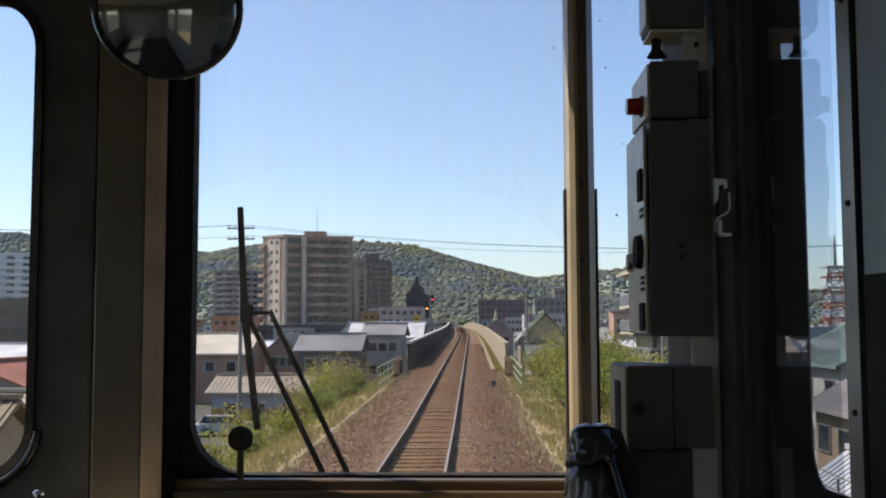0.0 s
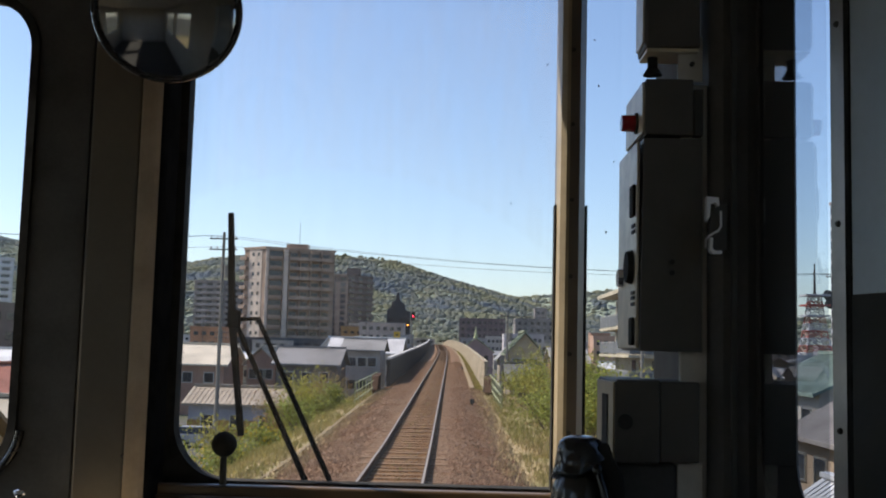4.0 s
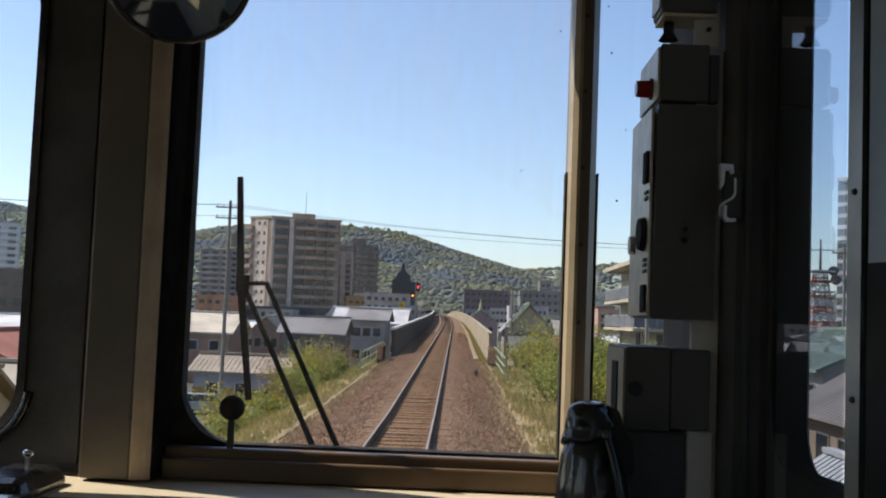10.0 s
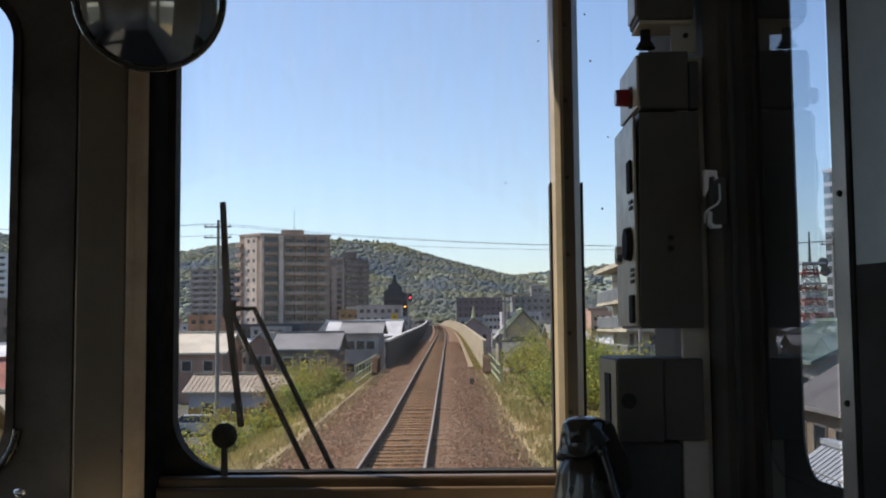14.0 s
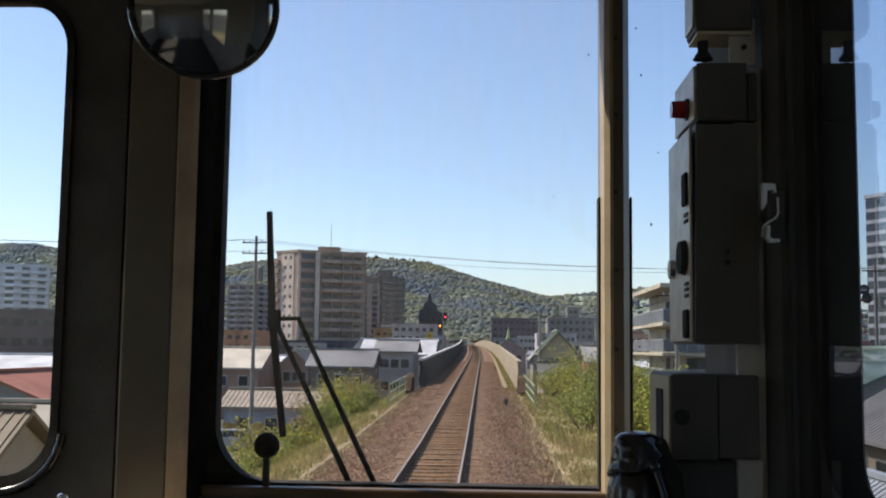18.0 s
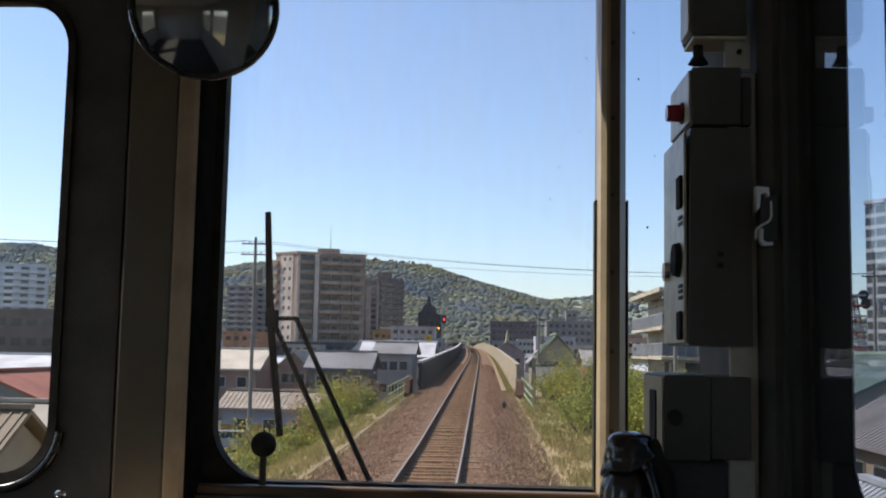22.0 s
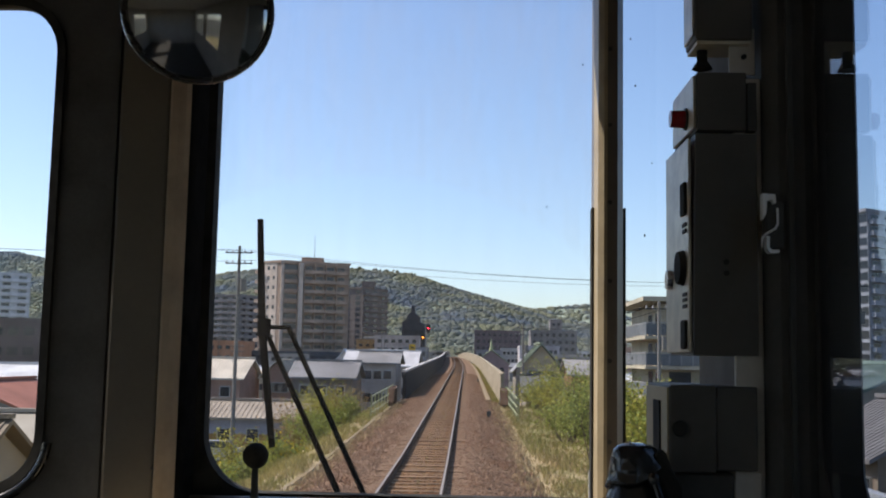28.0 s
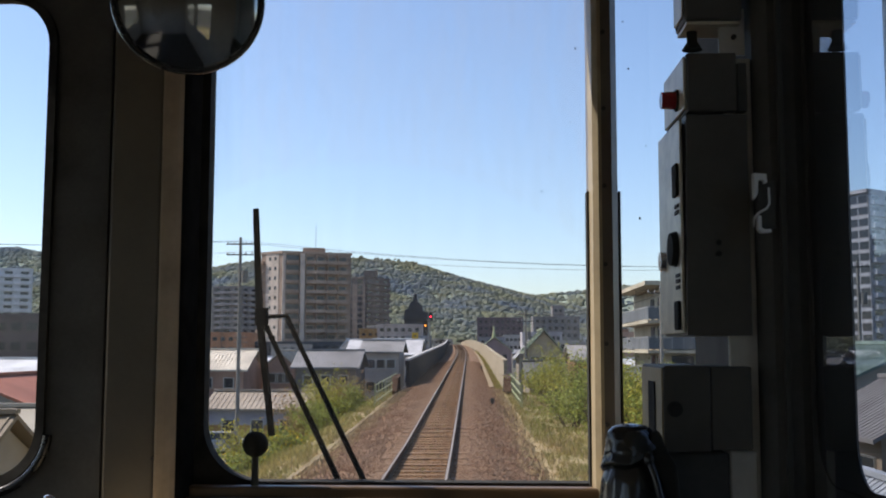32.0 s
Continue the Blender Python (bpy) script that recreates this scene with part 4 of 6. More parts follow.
# ---- parapets ----
def parapet(name, side, off, top, base, thick, y0, y1, length, mat, capmat, label):
    t = thing(name, label, "parapet wall", kind="structure")
    n = int((y1 - y0) / length)
    for i in range(n):
        a, b = y0 + i * length + 0.03, y0 + (i + 1) * length - 0.03
        bm = bmesh.new()
        ys = [a, (a + b) / 2, b]
        rows = []
        for y in ys:
            x = xc(y) + side * off
            rows.append([bm.verts.new((x + dx, y, z + zc(y))) for dx, z in ((0, base), (side * thick, base), (side * thick, top), (0, top))])
        for p, q in zip(rows, rows[1:]):
            for k in range(4):
                bm.faces.new((p[k], p[(k + 1) % 4], q[(k + 1) % 4], q[k]))
        bm.faces.new(rows[0][::-1]), bm.faces.new(rows[-1])
        bmesh.ops.recalc_face_normals(bm, faces=bm.faces[:])
        part("panel", bm, mat, t)
        bm = bmesh.new()
        rows = []
        for y in ys:
            x = xc(y) + side * off
            rows.append([bm.verts.new((x + dx, y, z + zc(y))) for dx, z in ((-side * 0.03, top + 0.004), (side * (thick + 0.05), top + 0.004), (side * (thick + 0.05), top + 0.13), (-side * 0.03, top + 0.13))])
        for p, q in zip(rows, rows[1:]):
            for k in range(4):
                bm.faces.new((p[k], p[(k + 1) % 4], q[(k + 1) % 4], q[k]))
        bm.faces.new(rows[0][::-1]), bm.faces.new(rows[-1])
        bmesh.ops.recalc_face_normals(bm, faces=bm.faces[:])
        part("coping", bm, capmat, t, "pale concrete coping")
    return t


# left wall gets the shade-darkened concrete, right wall the plain one
parapet("parapet_left", -1, 2.55, 1.16, -0.5, 0.18, BANK + 2, 500, 5.0, M["concrete_shaded"], M["coping"], "concrete parapet with its shade put into a near black colour")
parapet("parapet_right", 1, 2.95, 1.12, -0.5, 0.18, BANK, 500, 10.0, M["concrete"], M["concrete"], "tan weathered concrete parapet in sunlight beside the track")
tagged(strip("kerb", [(-2.98, -0.6), (-2.88, -0.6), (-2.88, -0.46), (-2.98, -0.46)], -12, BANK - 1, 1.5, M["dirt"], True), "low pale concrete kerb along the ballast", "kerb", kind="structure")

# ---- hills ----
def hill(name, ridge, y_foot, y_ridge, y_end, step, clumps, size, seed, label, pines=0):
    xs0, zs0 = [p[0] for p in ridge], [p[1] for p in ridge]
    rnd = random.Random(seed)
    def height(x, y):
        h = float(np.interp(x, xs0, zs0)) + 5
        f = (y - y_foot) / (y_ridge - y_foot) if y < y_ridge else 1 - (y - y_ridge) / (y_end - y_ridge)
        f = max(0.0, min(1.0, f))
        f = f ** 0.8 if y < y_ridge else f
        wav = noise.noise(Vector((x * 0.006, y * 0.004, seed))) * 0.16 * f * (1 - f) * 4
        return GROUND + (h - GROUND) * max(0, f + wav * (1 if y < y_ridge else 0)) if f > 0 else GROUND - 1
    xs = np.arange(xs0[0], xs0[-1] + 1, step)
    ys = np.arange(y_foot, y_end + 1, step)
    verts = [(float(x), float(y), height(x, y)) for y in ys for x in xs]
    nx = len(xs)
    faces = [(j * nx + i, j * nx + i + 1, (j + 1) * nx + i + 1, (j + 1) * nx + i) for j in range(len(ys) - 1) for i in range(nx - 1)]
    base = tagged(mesh_object(name, verts, faces, M["hillsoil"]), label, "hill", kind="structure")
    bm = bmesh.new()
    bmesh.ops.create_icosphere(bm, subdivisions=1, radius=1)
    bv = np.array([tuple(v.co) for v in bm.verts])
    bf = np.array([tuple(v.index for v in f.verts) for f in bm.faces])
    bm.free()
    gen = np.random.default_rng(seed)
    verts, faces = [], []
    for i in range(clumps):
        x = rnd.uniform(xs0[0], xs0[-1])
        y = y_ridge + rnd.uniform(-20, 8) if rnd.random() < 0.16 else rnd.uniform(y_foot, y_ridge)
        z = height(x, y)
        s = size * rnd.choice((0.5, 0.65, 0.8, 0.95, 1.1, 1.4)) * rnd.uniform(0.8, 1.2)
        k = gen.uniform(0.82, 1.16, (len(bv), 1)) * s
        verts.append(bv * k * (1.1, 1.1, rnd.uniform(0.6, 0.95)) + (x, y, z + 0.05 * s))
        faces.append(bf + i * len(bv))
    for i in range(pines):
        x = rnd.uniform(-350, -90)
        y = y_ridge + rnd.uniform(-8, 6)
        s = rnd.uniform(1.6, 3.0)
        k = gen.uniform(0.7, 1.3, (len(bv), 1)) * s
        verts.append(bv * k * (1, 1, 1.1) + (x, y, height(x, y) + rnd.uniform(2.5, 6)))
        faces.append(bf + (clumps + i) * len(bv))
    verts, faces = np.concatenate(verts).tolist(), np.concatenate(faces).tolist()
    woods = mesh_object("hill_woods", verts, faces, M["tree"])
    woods.data.shade_smooth()
    tagged(woods, "dense mixed spring woods on the hillside", "trees", kind="stuff")


hill("near_hill", [(-1300, 150), (-857, 160), (-761, 161), (-713, 151), (-437, 125), (-400, 133), (-307, 143), (-213, 142), (-120, 136), (-83, 130), (-45, 117), (1, 104), (84, 82), (140, 68), (260, 40), (420, 15)], 1150, 1700, 2300, 22, 46000, 3.4, 3, "wooded hill behind the town in spring green", 70)
hill("far_hill", [(-100, 100), (129, 124), (282, 138), (366, 147), (421, 153), (470, 136), (630, 92), (986, 89), (1500, 80)], 1900, 2600, 3200, 40, 5000, 6.5, 5, "distant hazy wooded ridge")


# ---- buildings ----
def windows_on(t, x0, x1, y, zs, count, w, h, parent=None, depth=0.06):
    """Windows on a wall that faces the line's start (front at y)."""
    me = fme = None
    pitch = (x1 - x0) / count
    for z in zs:
        for i in range(count):
            cx = x0 + pitch * (i + 0.5)
            if me is None:
                ob = part("window", box(-w / 2, w / 2, -depth, 0.0, -h / 2, h / 2), M["window"], t)
                me = ob.data
            else:
                ob = new("window", me)
                ob.parent = t
            ob.location = (cx, y, z)
            if y < 135:
                if fme is None:
                    fr = part("window_frame", ring([(-w / 2, -h / 2), (w / 2, -h / 2), (w / 2, h / 2), (-w / 2, h / 2)], [(-w / 2 - 0.07, -h / 2 - 0.07), (w / 2 + 0.07, -h / 2 - 0.07), (w / 2 + 0.07, h / 2 + 0.07), (-w / 2 - 0.07, h / 2 + 0.07)], "y", -depth - 0.03, 0.0), M["alu"], ob, "pale metal frame")
                    fme = fr.data
                else:
                    fr = new("window_frame", fme)
                    fr.parent = ob


def block(name, label, x0, x1, y0, y1, top, color, mat, floors=3, bays=4, win=(1.2, 1.3), base=GROUND, category="building", group=""):
    t = thing(name, label, category, group=group)
    part("walls", box(x0, x1, y0, y1, base, top), paint(mat, color), t)
    part("roof_parapet", ring([(x0 + 0.3, y0 + 0.3), (x1 - 0.3, y0 + 0.3), (x1 - 0.3, y1 - 0.3), (x0 + 0.3, y1 - 0.3)], [(x0 - 0.1, y0 - 0.1), (x1 + 0.1, y0 - 0.1), (x1 + 0.1, y1 + 0.1), (x0 - 0.1, y1 + 0.1)], "z", top + 0.004, top + 0.7), paint(mat, color), t)
    fh = (top - base) / floors
    windows_on(t, x0 + 0.5, x1 - 0.5, y0 - 0.004, [base + fh * (i + 0.55) for i in range(floors)], bays, win[0], win[1])
    return t


def tower(name, label, x0, xm, x1, y0, depth, top, floors, color, mat, slabmat, balcony_side="front", base=GROUND):
    """Flats of many storeys, turned so that two faces show: x0 to xm the flank, xm to x1 the balcony front."""
    t = thing(name, label, "apartment tower")
    body = [(x0, y0 + 6), (xm, y0), (x1, y0 + depth * 0.45), (x0 + (x1 - xm), y0 + depth * 0.45 + 6)]
    part("walls", prism(body, "z", base, top), paint(mat, color), t)
    part("roof_edge", prism([(p[0] + (0.4 if p[0] > xm else -0.4), p[1] - 0.3) for p in body], "z", top + 0.01, top + 0.9), paint(mat, color), t)
    fh = (top - base) / floors
    for a, b, kind in ((body[0], body[1], "flank"), (body[1], body[2], "front")):
        dx, dy = b[0] - a[0], b[1] - a[1]
        L = math.hypot(dx, dy)
        ux, uy = dx / L, dy / L
        nx, ny = uy, -ux
        bay = max(2, int(L / 5.5))
        rot = math.degrees(math.atan2(uy, ux))
        wme = sme = None
        for f in range(1, floors):
            z = base + fh * f
            if kind == "front" or balcony_side == "both":
                if sme is None:
                    ob = part("balcony", box(-L / 2 * 0.94, L / 2 * 0.94, -1.2, -0.01, -0.1, 1.15), paint(slabmat, tuple(min(1, c * 1.25) for c in color)), t)
                    sme = ob.data
                else:
                    ob = new("balcony", sme)
                    ob.parent = t
                ob.matrix_basis = pose((a[0] + b[0]) / 2, (a[1] + b[1]) / 2, z, 0, 0, rot)
            for i in range(bay):
                s = L * (i + 0.5) / bay
                if wme is None:
                    ob = part("window", box(-1.5, 1.5, -0.05, 0.02, 0, 1.9), M["window"], t)
                    wme = ob.data
                else:
                    ob = new("window", wme)
                    ob.parent = t
                ob.matrix_basis = pose(a[0] + ux * s + nx * 0.01, a[1] + uy * s + ny * 0.01, z + 0.4, 0, 0, rot)
    return t


ta = tower("apartment_tower", "dark brown apartment tower with stacked balconies", -65.5, -54.6, -43.8, 520, 40, 37.2, 15, (0.17, 0.14, 0.125), "brown_tower_tile", "brown_tower_slab")
part("penthouse", box(-56, -49.5, 525, 533, 38.2, 41.5), paint("brown_tower_tile", (0.2, 0.17, 0.15)), ta)
tower("apartment_tower", "grey brown apartment tower with stacked balconies", -123, -107.5, -101, 480, 40, 30.3, 13, (0.24, 0.22, 0.21), "grey_tower_tile", "grey_tower_slab", "both")
tower("apartment_tower", "tall pale grey apartment tower with white balconies", 96, 99, 118, 260, 30, 41.4, 16, (0.36, 0.36, 0.38), "pale_tower_tile", "pale_tower_slab")



def balcony_tower():
    """Flats over a podium: a pale flank with corner balconies, a loggia bay, a pale pier and a long balcony front."""
    t = thing("apartment_tower", "beige brown apartment tower with rows of balconies", "apartment tower")
    wall, slab, pale = paint("beige_tower_tile", (0.36, 0.265, 0.20)), paint("beige_tower_slab", (0.42, 0.315, 0.24)), paint("pale_pier_tile", (0.60, 0.50, 0.41))
    x0, xm, x1, y0, base, top, floors = -69.0, -61.0, -40.0, 330.0, GROUND, 32.6, 12
    part("walls", prism([(x0, y0 + 6), (xm, y0), (x1, y0 + 9), (x1 - 8, y0 + 18), (x0 + 1, y0 + 15)], "z", base, top), wall, t)
    part("roof_edge", prism([(x0 - 0.3, y0 + 6), (xm, y0 - 0.5), (x1 + 0.4, y0 + 9), (x1 - 8, y0 + 18.4), (x0 + 1, y0 + 15.4)], "z", top + 0.01, top + 0.8), slab, t)
    part("penthouse", box(-56, -49, 339, 343, top + 0.81, top + 2.6), wall, t)
    part("mast", tube((-52, 341, top + 2.6), (-52, 341, top + 10), 0.09, 0.05, 6), M["dark"], t, "thin roof mast")
    fh = (top - base) / floors
    L, rot = math.hypot(x1 - xm, 9), math.degrees(math.atan2(9, x1 - xm))
    FL, frot = math.hypot(xm - x0, 6), math.degrees(math.atan2(-6, xm - x0))

    def front(s, z):
        return pose(xm + (x1 - xm) * s / L, y0 + 9 * s / L, z, 0, 0, rot)

    def flank(s, z):
        return pose(x0 + (xm - x0) * s / FL, y0 + 6 - 6 * s / FL, z, 0, 0, frot)

    kit = {}

    def put(name, key, bounds, mat, m, label=""):
        if key not in kit:
            ob = part(name, box(*bounds), mat, t, label)
            kit[key] = ob.data
        else:
            ob = new(name, kit[key])
            ob.parent = t
        ob.matrix_basis = m
    put("pier", "pier", (-0.7, 0.7, -1.45, 0.3, 0, top - base - 0.02), pale, front(6.4, base), "pale full height pier")
    put("pier", "edge_pier", (-0.45, 0.45, -0.5, 0.3, 0, top - base - 0.02), pale, front(0.5, base))
    put("flank_panel", "flank", (-3.0, 3.0, -0.12, -0.01, 0, top - base - 0.02), pale, flank(5.4, base), "pale tiled flank")
    for f in range(floors):
        z = base + fh * f
        put("loggia", "loggia", (-2.1, 2.1, -0.05, -0.004, 0.9, 2.7), M["window"], front(3.4, z))
        put("balcony", "loggia_front", (-2.2, 2.2, -0.75, -0.06, -0.12, 1.0), wall, front(3.4, z))
        put("balcony", "long", (-7.2, 7.2, -1.25, -0.06, -0.12, 1.02), slab, front(14.6, z))
        for k in range(4):
            put("window", "door", (-1.15, 1.15, -0.05, -0.004, 0.1, 2.25), M["window"], front(9.2 + 3.6 * k, z))
            put("divider", "fin", (-0.09, 0.09, -1.2, -0.004, 1.03, fh - 0.14), wall, front(7.5 + 3.6 * k, z))
        put("balcony", "corner", (-1.5, 1.3, -1.0, 1.2, -0.15, 0.95), slab, flank(0.4, z), "projecting corner balcony")
        put("window", "flank_window", (-0.5, 0.5, -0.17, -0.125, 1.0, 2.1), M["window"], flank(4.4, z))
        put("window", "flank_window", (-0.5, 0.5, -0.17, -0.125, 1.0, 2.1), M["window"], flank(6.9, z))
    return t


balcony_tower()
block("podium", "dark grey low podium with a band of windows", -76, -37, 314, 326, 3.6, (0.09, 0.095, 0.105), "dark_podium_wall", 3, 14, (1.9, 1.3))

tower("apartment_tower", "white apartment tower with grey window bands", -205, -198, -177, 400, 26, 33, 14, (0.55, 0.55, 0.56), "white_tower_tile", "white_tower_slab")

# dark office building with a pointed crown
ob = thing("office_building", "dark glass office building with stepped pointed crown", "building")
part("walls", box(-37.5, -25, 560, 575, GROUND, 19.5), paint("dark_cladding", (0.05, 0.055, 0.065), 0.4), ob)
part("upper_storey", prism([(-37.5, 19.51), (-25, 19.51), (-25, 21.4), (-27.6, 22.4), (-27.9, 25.2), (-29.4, 26.4), (-30.4, 27.0), (-31.0, 31.6), (-32.4, 31.8), (-33.0, 27.6), (-35.0, 26.2), (-35.3, 23.8), (-37.5, 22.6)], "y", 561, 573), paint("dark_cladding", (0.05, 0.055, 0.065), 0.4), ob, "dark stepped crown")
windows_on(ob, -37, -25.5, 559.99, [-2 + 3.2 * i for i in range(7)], 4, 1.8, 1.6)

b = block("hotel", "orange brown flat roofed building with dark rooftop lettering bars", -46.2, -31.5, 420, 440, 9.5, (0.36, 0.21, 0.09), "orange_brown_wall", 4, 5, (1.4, 1.0))
for i in range(9):
    part("roof_sign_bar", box(-43 + i * 1.1, -42.2 + i * 1.1, 419.8, 420.0, 10.6, 11.6), paint("sign_bar", (0.6, 0.5, 0.4)), b)
block("warehouse", "low orange brown building with dark openings", -31.2, -21.2, 425, 445, 6.6, (0.30, 0.18, 0.09), "orange_brown_low", 3, 4, (1.6, 1.4))
block("flats", "pale grey flats with rows of small windows", -83.3, -65.6, 520, 532, 14.0, (0.42, 0.40, 0.42), "pale_grey_wall", 7, 8, (1.3, 1.2))
block("stair_tower", "small red brick stair tower", -69.6, -65.7, 533, 540, 19, (0.30, 0.08, 0.07), "red_brick", 8, 1, (0.9, 0.9))
block("low_flats", "salmon orange low building with flat roof", -76.4, -66.0, 300, 318, 6.2, (0.50, 0.25, 0.14), "salmon_wall", 4, 4, (1.3, 1.1))
block("flats", "brown flat roofed building with dark windows", 1.5, 22.7, 480, 500, 15.8, (0.16, 0.12, 0.13), "plum_brown_wall", 7, 8, (1.3, 1.3))
block("flats", "white and grey flats with many windows", 15.7, 28.2, 330, 345, 6.8, (0.5, 0.46, 0.47), "white_grey_wall", 4, 8, (1.0, 1.4))
block("flats", "grey stepped flats with a rooftop stair tower", 24, 42.6, 420, 436, 14.5, (0.24, 0.22, 0.21), "mid_grey_wall", 7, 7, (1.2, 1.3))
block("stair_tower", "grey rooftop stair tower with pale windows", 33, 38, 437, 444, 19.5, (0.26, 0.24, 0.24), "mid_grey_wall", 8, 2, (1.2, 1.2))
block("shed", "dark long shed behind the parapet", 0.6, 8.4, 262, 290, 2.2, (0.10, 0.11, 0.14), "dark_blue_cladding", 2, 5, (0.8, 0.8))
block("office_block", "dark brown office block with two bands of windows", -90, -66.7, 160, 176, 7.0, (0.13, 0.10, 0.095), "dark_brown_wall", 4, 9, (1.6, 1.2))


def house(x0, x1, y0, y1, eave, ridge, wall, roof, label, along="x", wcolor=(0.5, 0.48, 0.44), rcolor=(0.2, 0.2, 0.22), over=0.5, ribs=False, category="house", bays=3, group="", flank=False, base=GROUND):
    """A gabled house: along is the direction of its ridge."""
    wcolor = (wcolor[0] * 1.08, wcolor[1], wcolor[2] * 0.92)
    t = thing("house", label, category, group=group)
    part("walls", box(x0, x1, y0, y1, base, eave), paint(wall, wcolor), t)
    cx, cy = (x0 + x1) / 2, (y0 + y1) / 2
    rm = paint(roof, rcolor, 0.55)
    if along == "x":
        part("gable", prism([(y0, eave + 0.004), (y1, eave + 0.004), (cy, ridge - 0.15)], "x", x0, x1), paint(wall, wcolor), t)
        for sgn in (-1, 1):
            ye = y0 - over if sgn < 0 else y1 + over
            k = (ridge - eave) / ((y1 - y0) / 2)
            ze = eave - k * over
            part("roof", prism([(ye, ze), (cy, ridge), (cy, ridge + 0.18), (ye, ze + 0.18)], "x", x0 - over, x1 + over), rm, t)
        if ribs:
            bm = bmesh.new()
            n = int((x1 - x0 + 2 * over) / 0.4)
            k = (ridge - eave) / ((y1 - y0) / 2)
            for i in range(n):
                x = x0 - over + 0.25 + i * 0.4
                add_prism(bm, [(y0 - over, eave - k * over + 0.19), (cy, ridge + 0.19), (cy, ridge + 0.225), (y0 - over, eave - k * over + 0.225)], "x", x, x + 0.07)
            part("roof_ribs", bm, rm, t)
        part("ridge_cap", box(x0 - over, x1 + over, cy - 0.2, cy + 0.2, ridge + 0.19, ridge + 0.36), rm, t)
    else:
        part("gable", prism([(x0, eave + 0.004), (x1, eave + 0.004), (cx, ridge - 0.15)], "y", y0, y1), paint(wall, wcolor), t)
        for sgn in (-1, 1):
            xe = x0 - over if sgn < 0 else x1 + over
            k = (ridge - eave) / ((x1 - x0) / 2)
            ze = eave - k * over
            part("roof", prism([(xe, ze), (cx, ridge), (cx, ridge + 0.18), (xe, ze + 0.18)], "y", y0 - over, y1 + over), rm, t)
        if ribs:
            bm = bmesh.new()
            for sgn in (-1, 1):
                xe, ze = cx + sgn * ((x1 - x0) / 2 + over), eave - (ridge - eave) / ((x1 - x0) / 2) * over
                for i in range(int((y1 - y0 + 2 * over) / 0.45)):
                    y = y0 - over + 0.2 + i * 0.45
                    add_prism(bm, [(xe, ze + 0.19), (cx, ridge + 0.19), (cx, ridge + 0.225), (xe, ze + 0.225)], "y", y, y + 0.07)
            part("roof_ribs", bm, rm, t)
        part("ridge_cap", box(cx - 0.2, cx + 0.2, y0 - over, y1 + over, ridge + 0.15, ridge + 0.34), rm, t)
    floors = max(1, int((eave - base) / 2.7))
    windows_on(t, x0 + 0.4, x1 - 0.4, y0 - 0.004, [eave - 1.4 - 2.7 * i for i in range(floors)], bays, 0.95, 1.0)
    if flank:
        for z in [eave - 1.5 - 2.7 * i for i in range(floors)]:
            for i in range(3):
                y = y0 + (y1 - y0) * (i + 0.5) / 3
                w = part("window", box(x0 - 0.06, x0 - 0.004, y - 0.7, y + 0.7, z - 0.55, z + 0.55), M["window"], t)
                part("window_frame", ring([(y - 0.7, z - 0.55), (y + 0.7, z - 0.55), (y + 0.7, z + 0.55), (y - 0.7, z + 0.55)], [(y - 0.78, z - 0.63), (y + 0.78, z - 0.63), (y + 0.78, z + 0.63), (y - 0.78, z + 0.63)], "x", x0 - 0.09, x0 - 0.004), M["alu"], w, "pale metal frame")
    return t


# by the left of the line, near to far
house(-24.5, -15.4, 31, 38, -2.0, -0.1, "dun_plaster", "brown_tile_roof", "house with patterned brown tile roof", "x", (0.35, 0.32, 0.26), (0.22, 0.17, 0.11), 0.5, True)
house(-27, -18.2, 44, 51, -1.6, -0.6, "grey_green_plaster", "cream_roof", "shed with pale cream sheet roof", "x", (0.22, 0.25, 0.23), (0.36, 0.32, 0.25))
house(-35, -25.5, 62, 72, -1.5, 0.4, "grey_plaster", "rust_red_roof", "house with faded red sheet roof", "y", (0.30, 0.31, 0.30), (0.36, 0.14, 0.08))
house(-50, -37.3, 90, 104, -0.3, 1.1, "white_plaster", "pale_sheet_roof", "long shed with pale grey roof", "x", (0.5, 0.5, 0.5), (0.55, 0.55, 0.55))
sh = house(-20.8, -12.9, 84, 91, -2.6, -1.5, "blue_white_siding", "tan_sheet_roof", "low store with tan roof and orange lower wall", "x", (0.36, 0.38, 0.46), (0.36, 0.30, 0.23), 0.5, True)
part("lower_wall", box(-20.84, -12.86, 83.95, 84.6, GROUND, -3.9), paint("orange_board", (0.42, 0.24, 0.09)), sh, "orange lower wall")
house(-31.0, -23.4, 108, 118, 0.1, 2.0, "rose_brown_plaster", "cream_tile_roof", "rose brown house with cream tiled roof", "x", (0.38, 0.25, 0.20), (0.62, 0.55, 0.44), 0.5, True)
house(-22.6, -19.4, 116, 124, 0.4, 1.9, "pale_rose_plaster", "cream_tile_roof", "narrow rose house with cream tiled roof", "y", (0.42, 0.29, 0.25), (0.40, 0.34, 0.25), 0.5, True)
house(-18.6, -12.0, 112, 121, 0.3, 1.9, "slate_board", "dark_slate_roof", "dark boarded house with low slate roof", "x", (0.17, 0.16, 0.16), (0.25, 0.24, 0.235), 0.5, True)
house(-12.6, -8.2, 124, 133, 1.9, 3.1, "pale_block_plaster", "grey_slate_roof", "two storey pale grey house with slate roof", "x", (0.46, 0.43, 0.40), (0.27, 0.26, 0.25), 0.5, True)
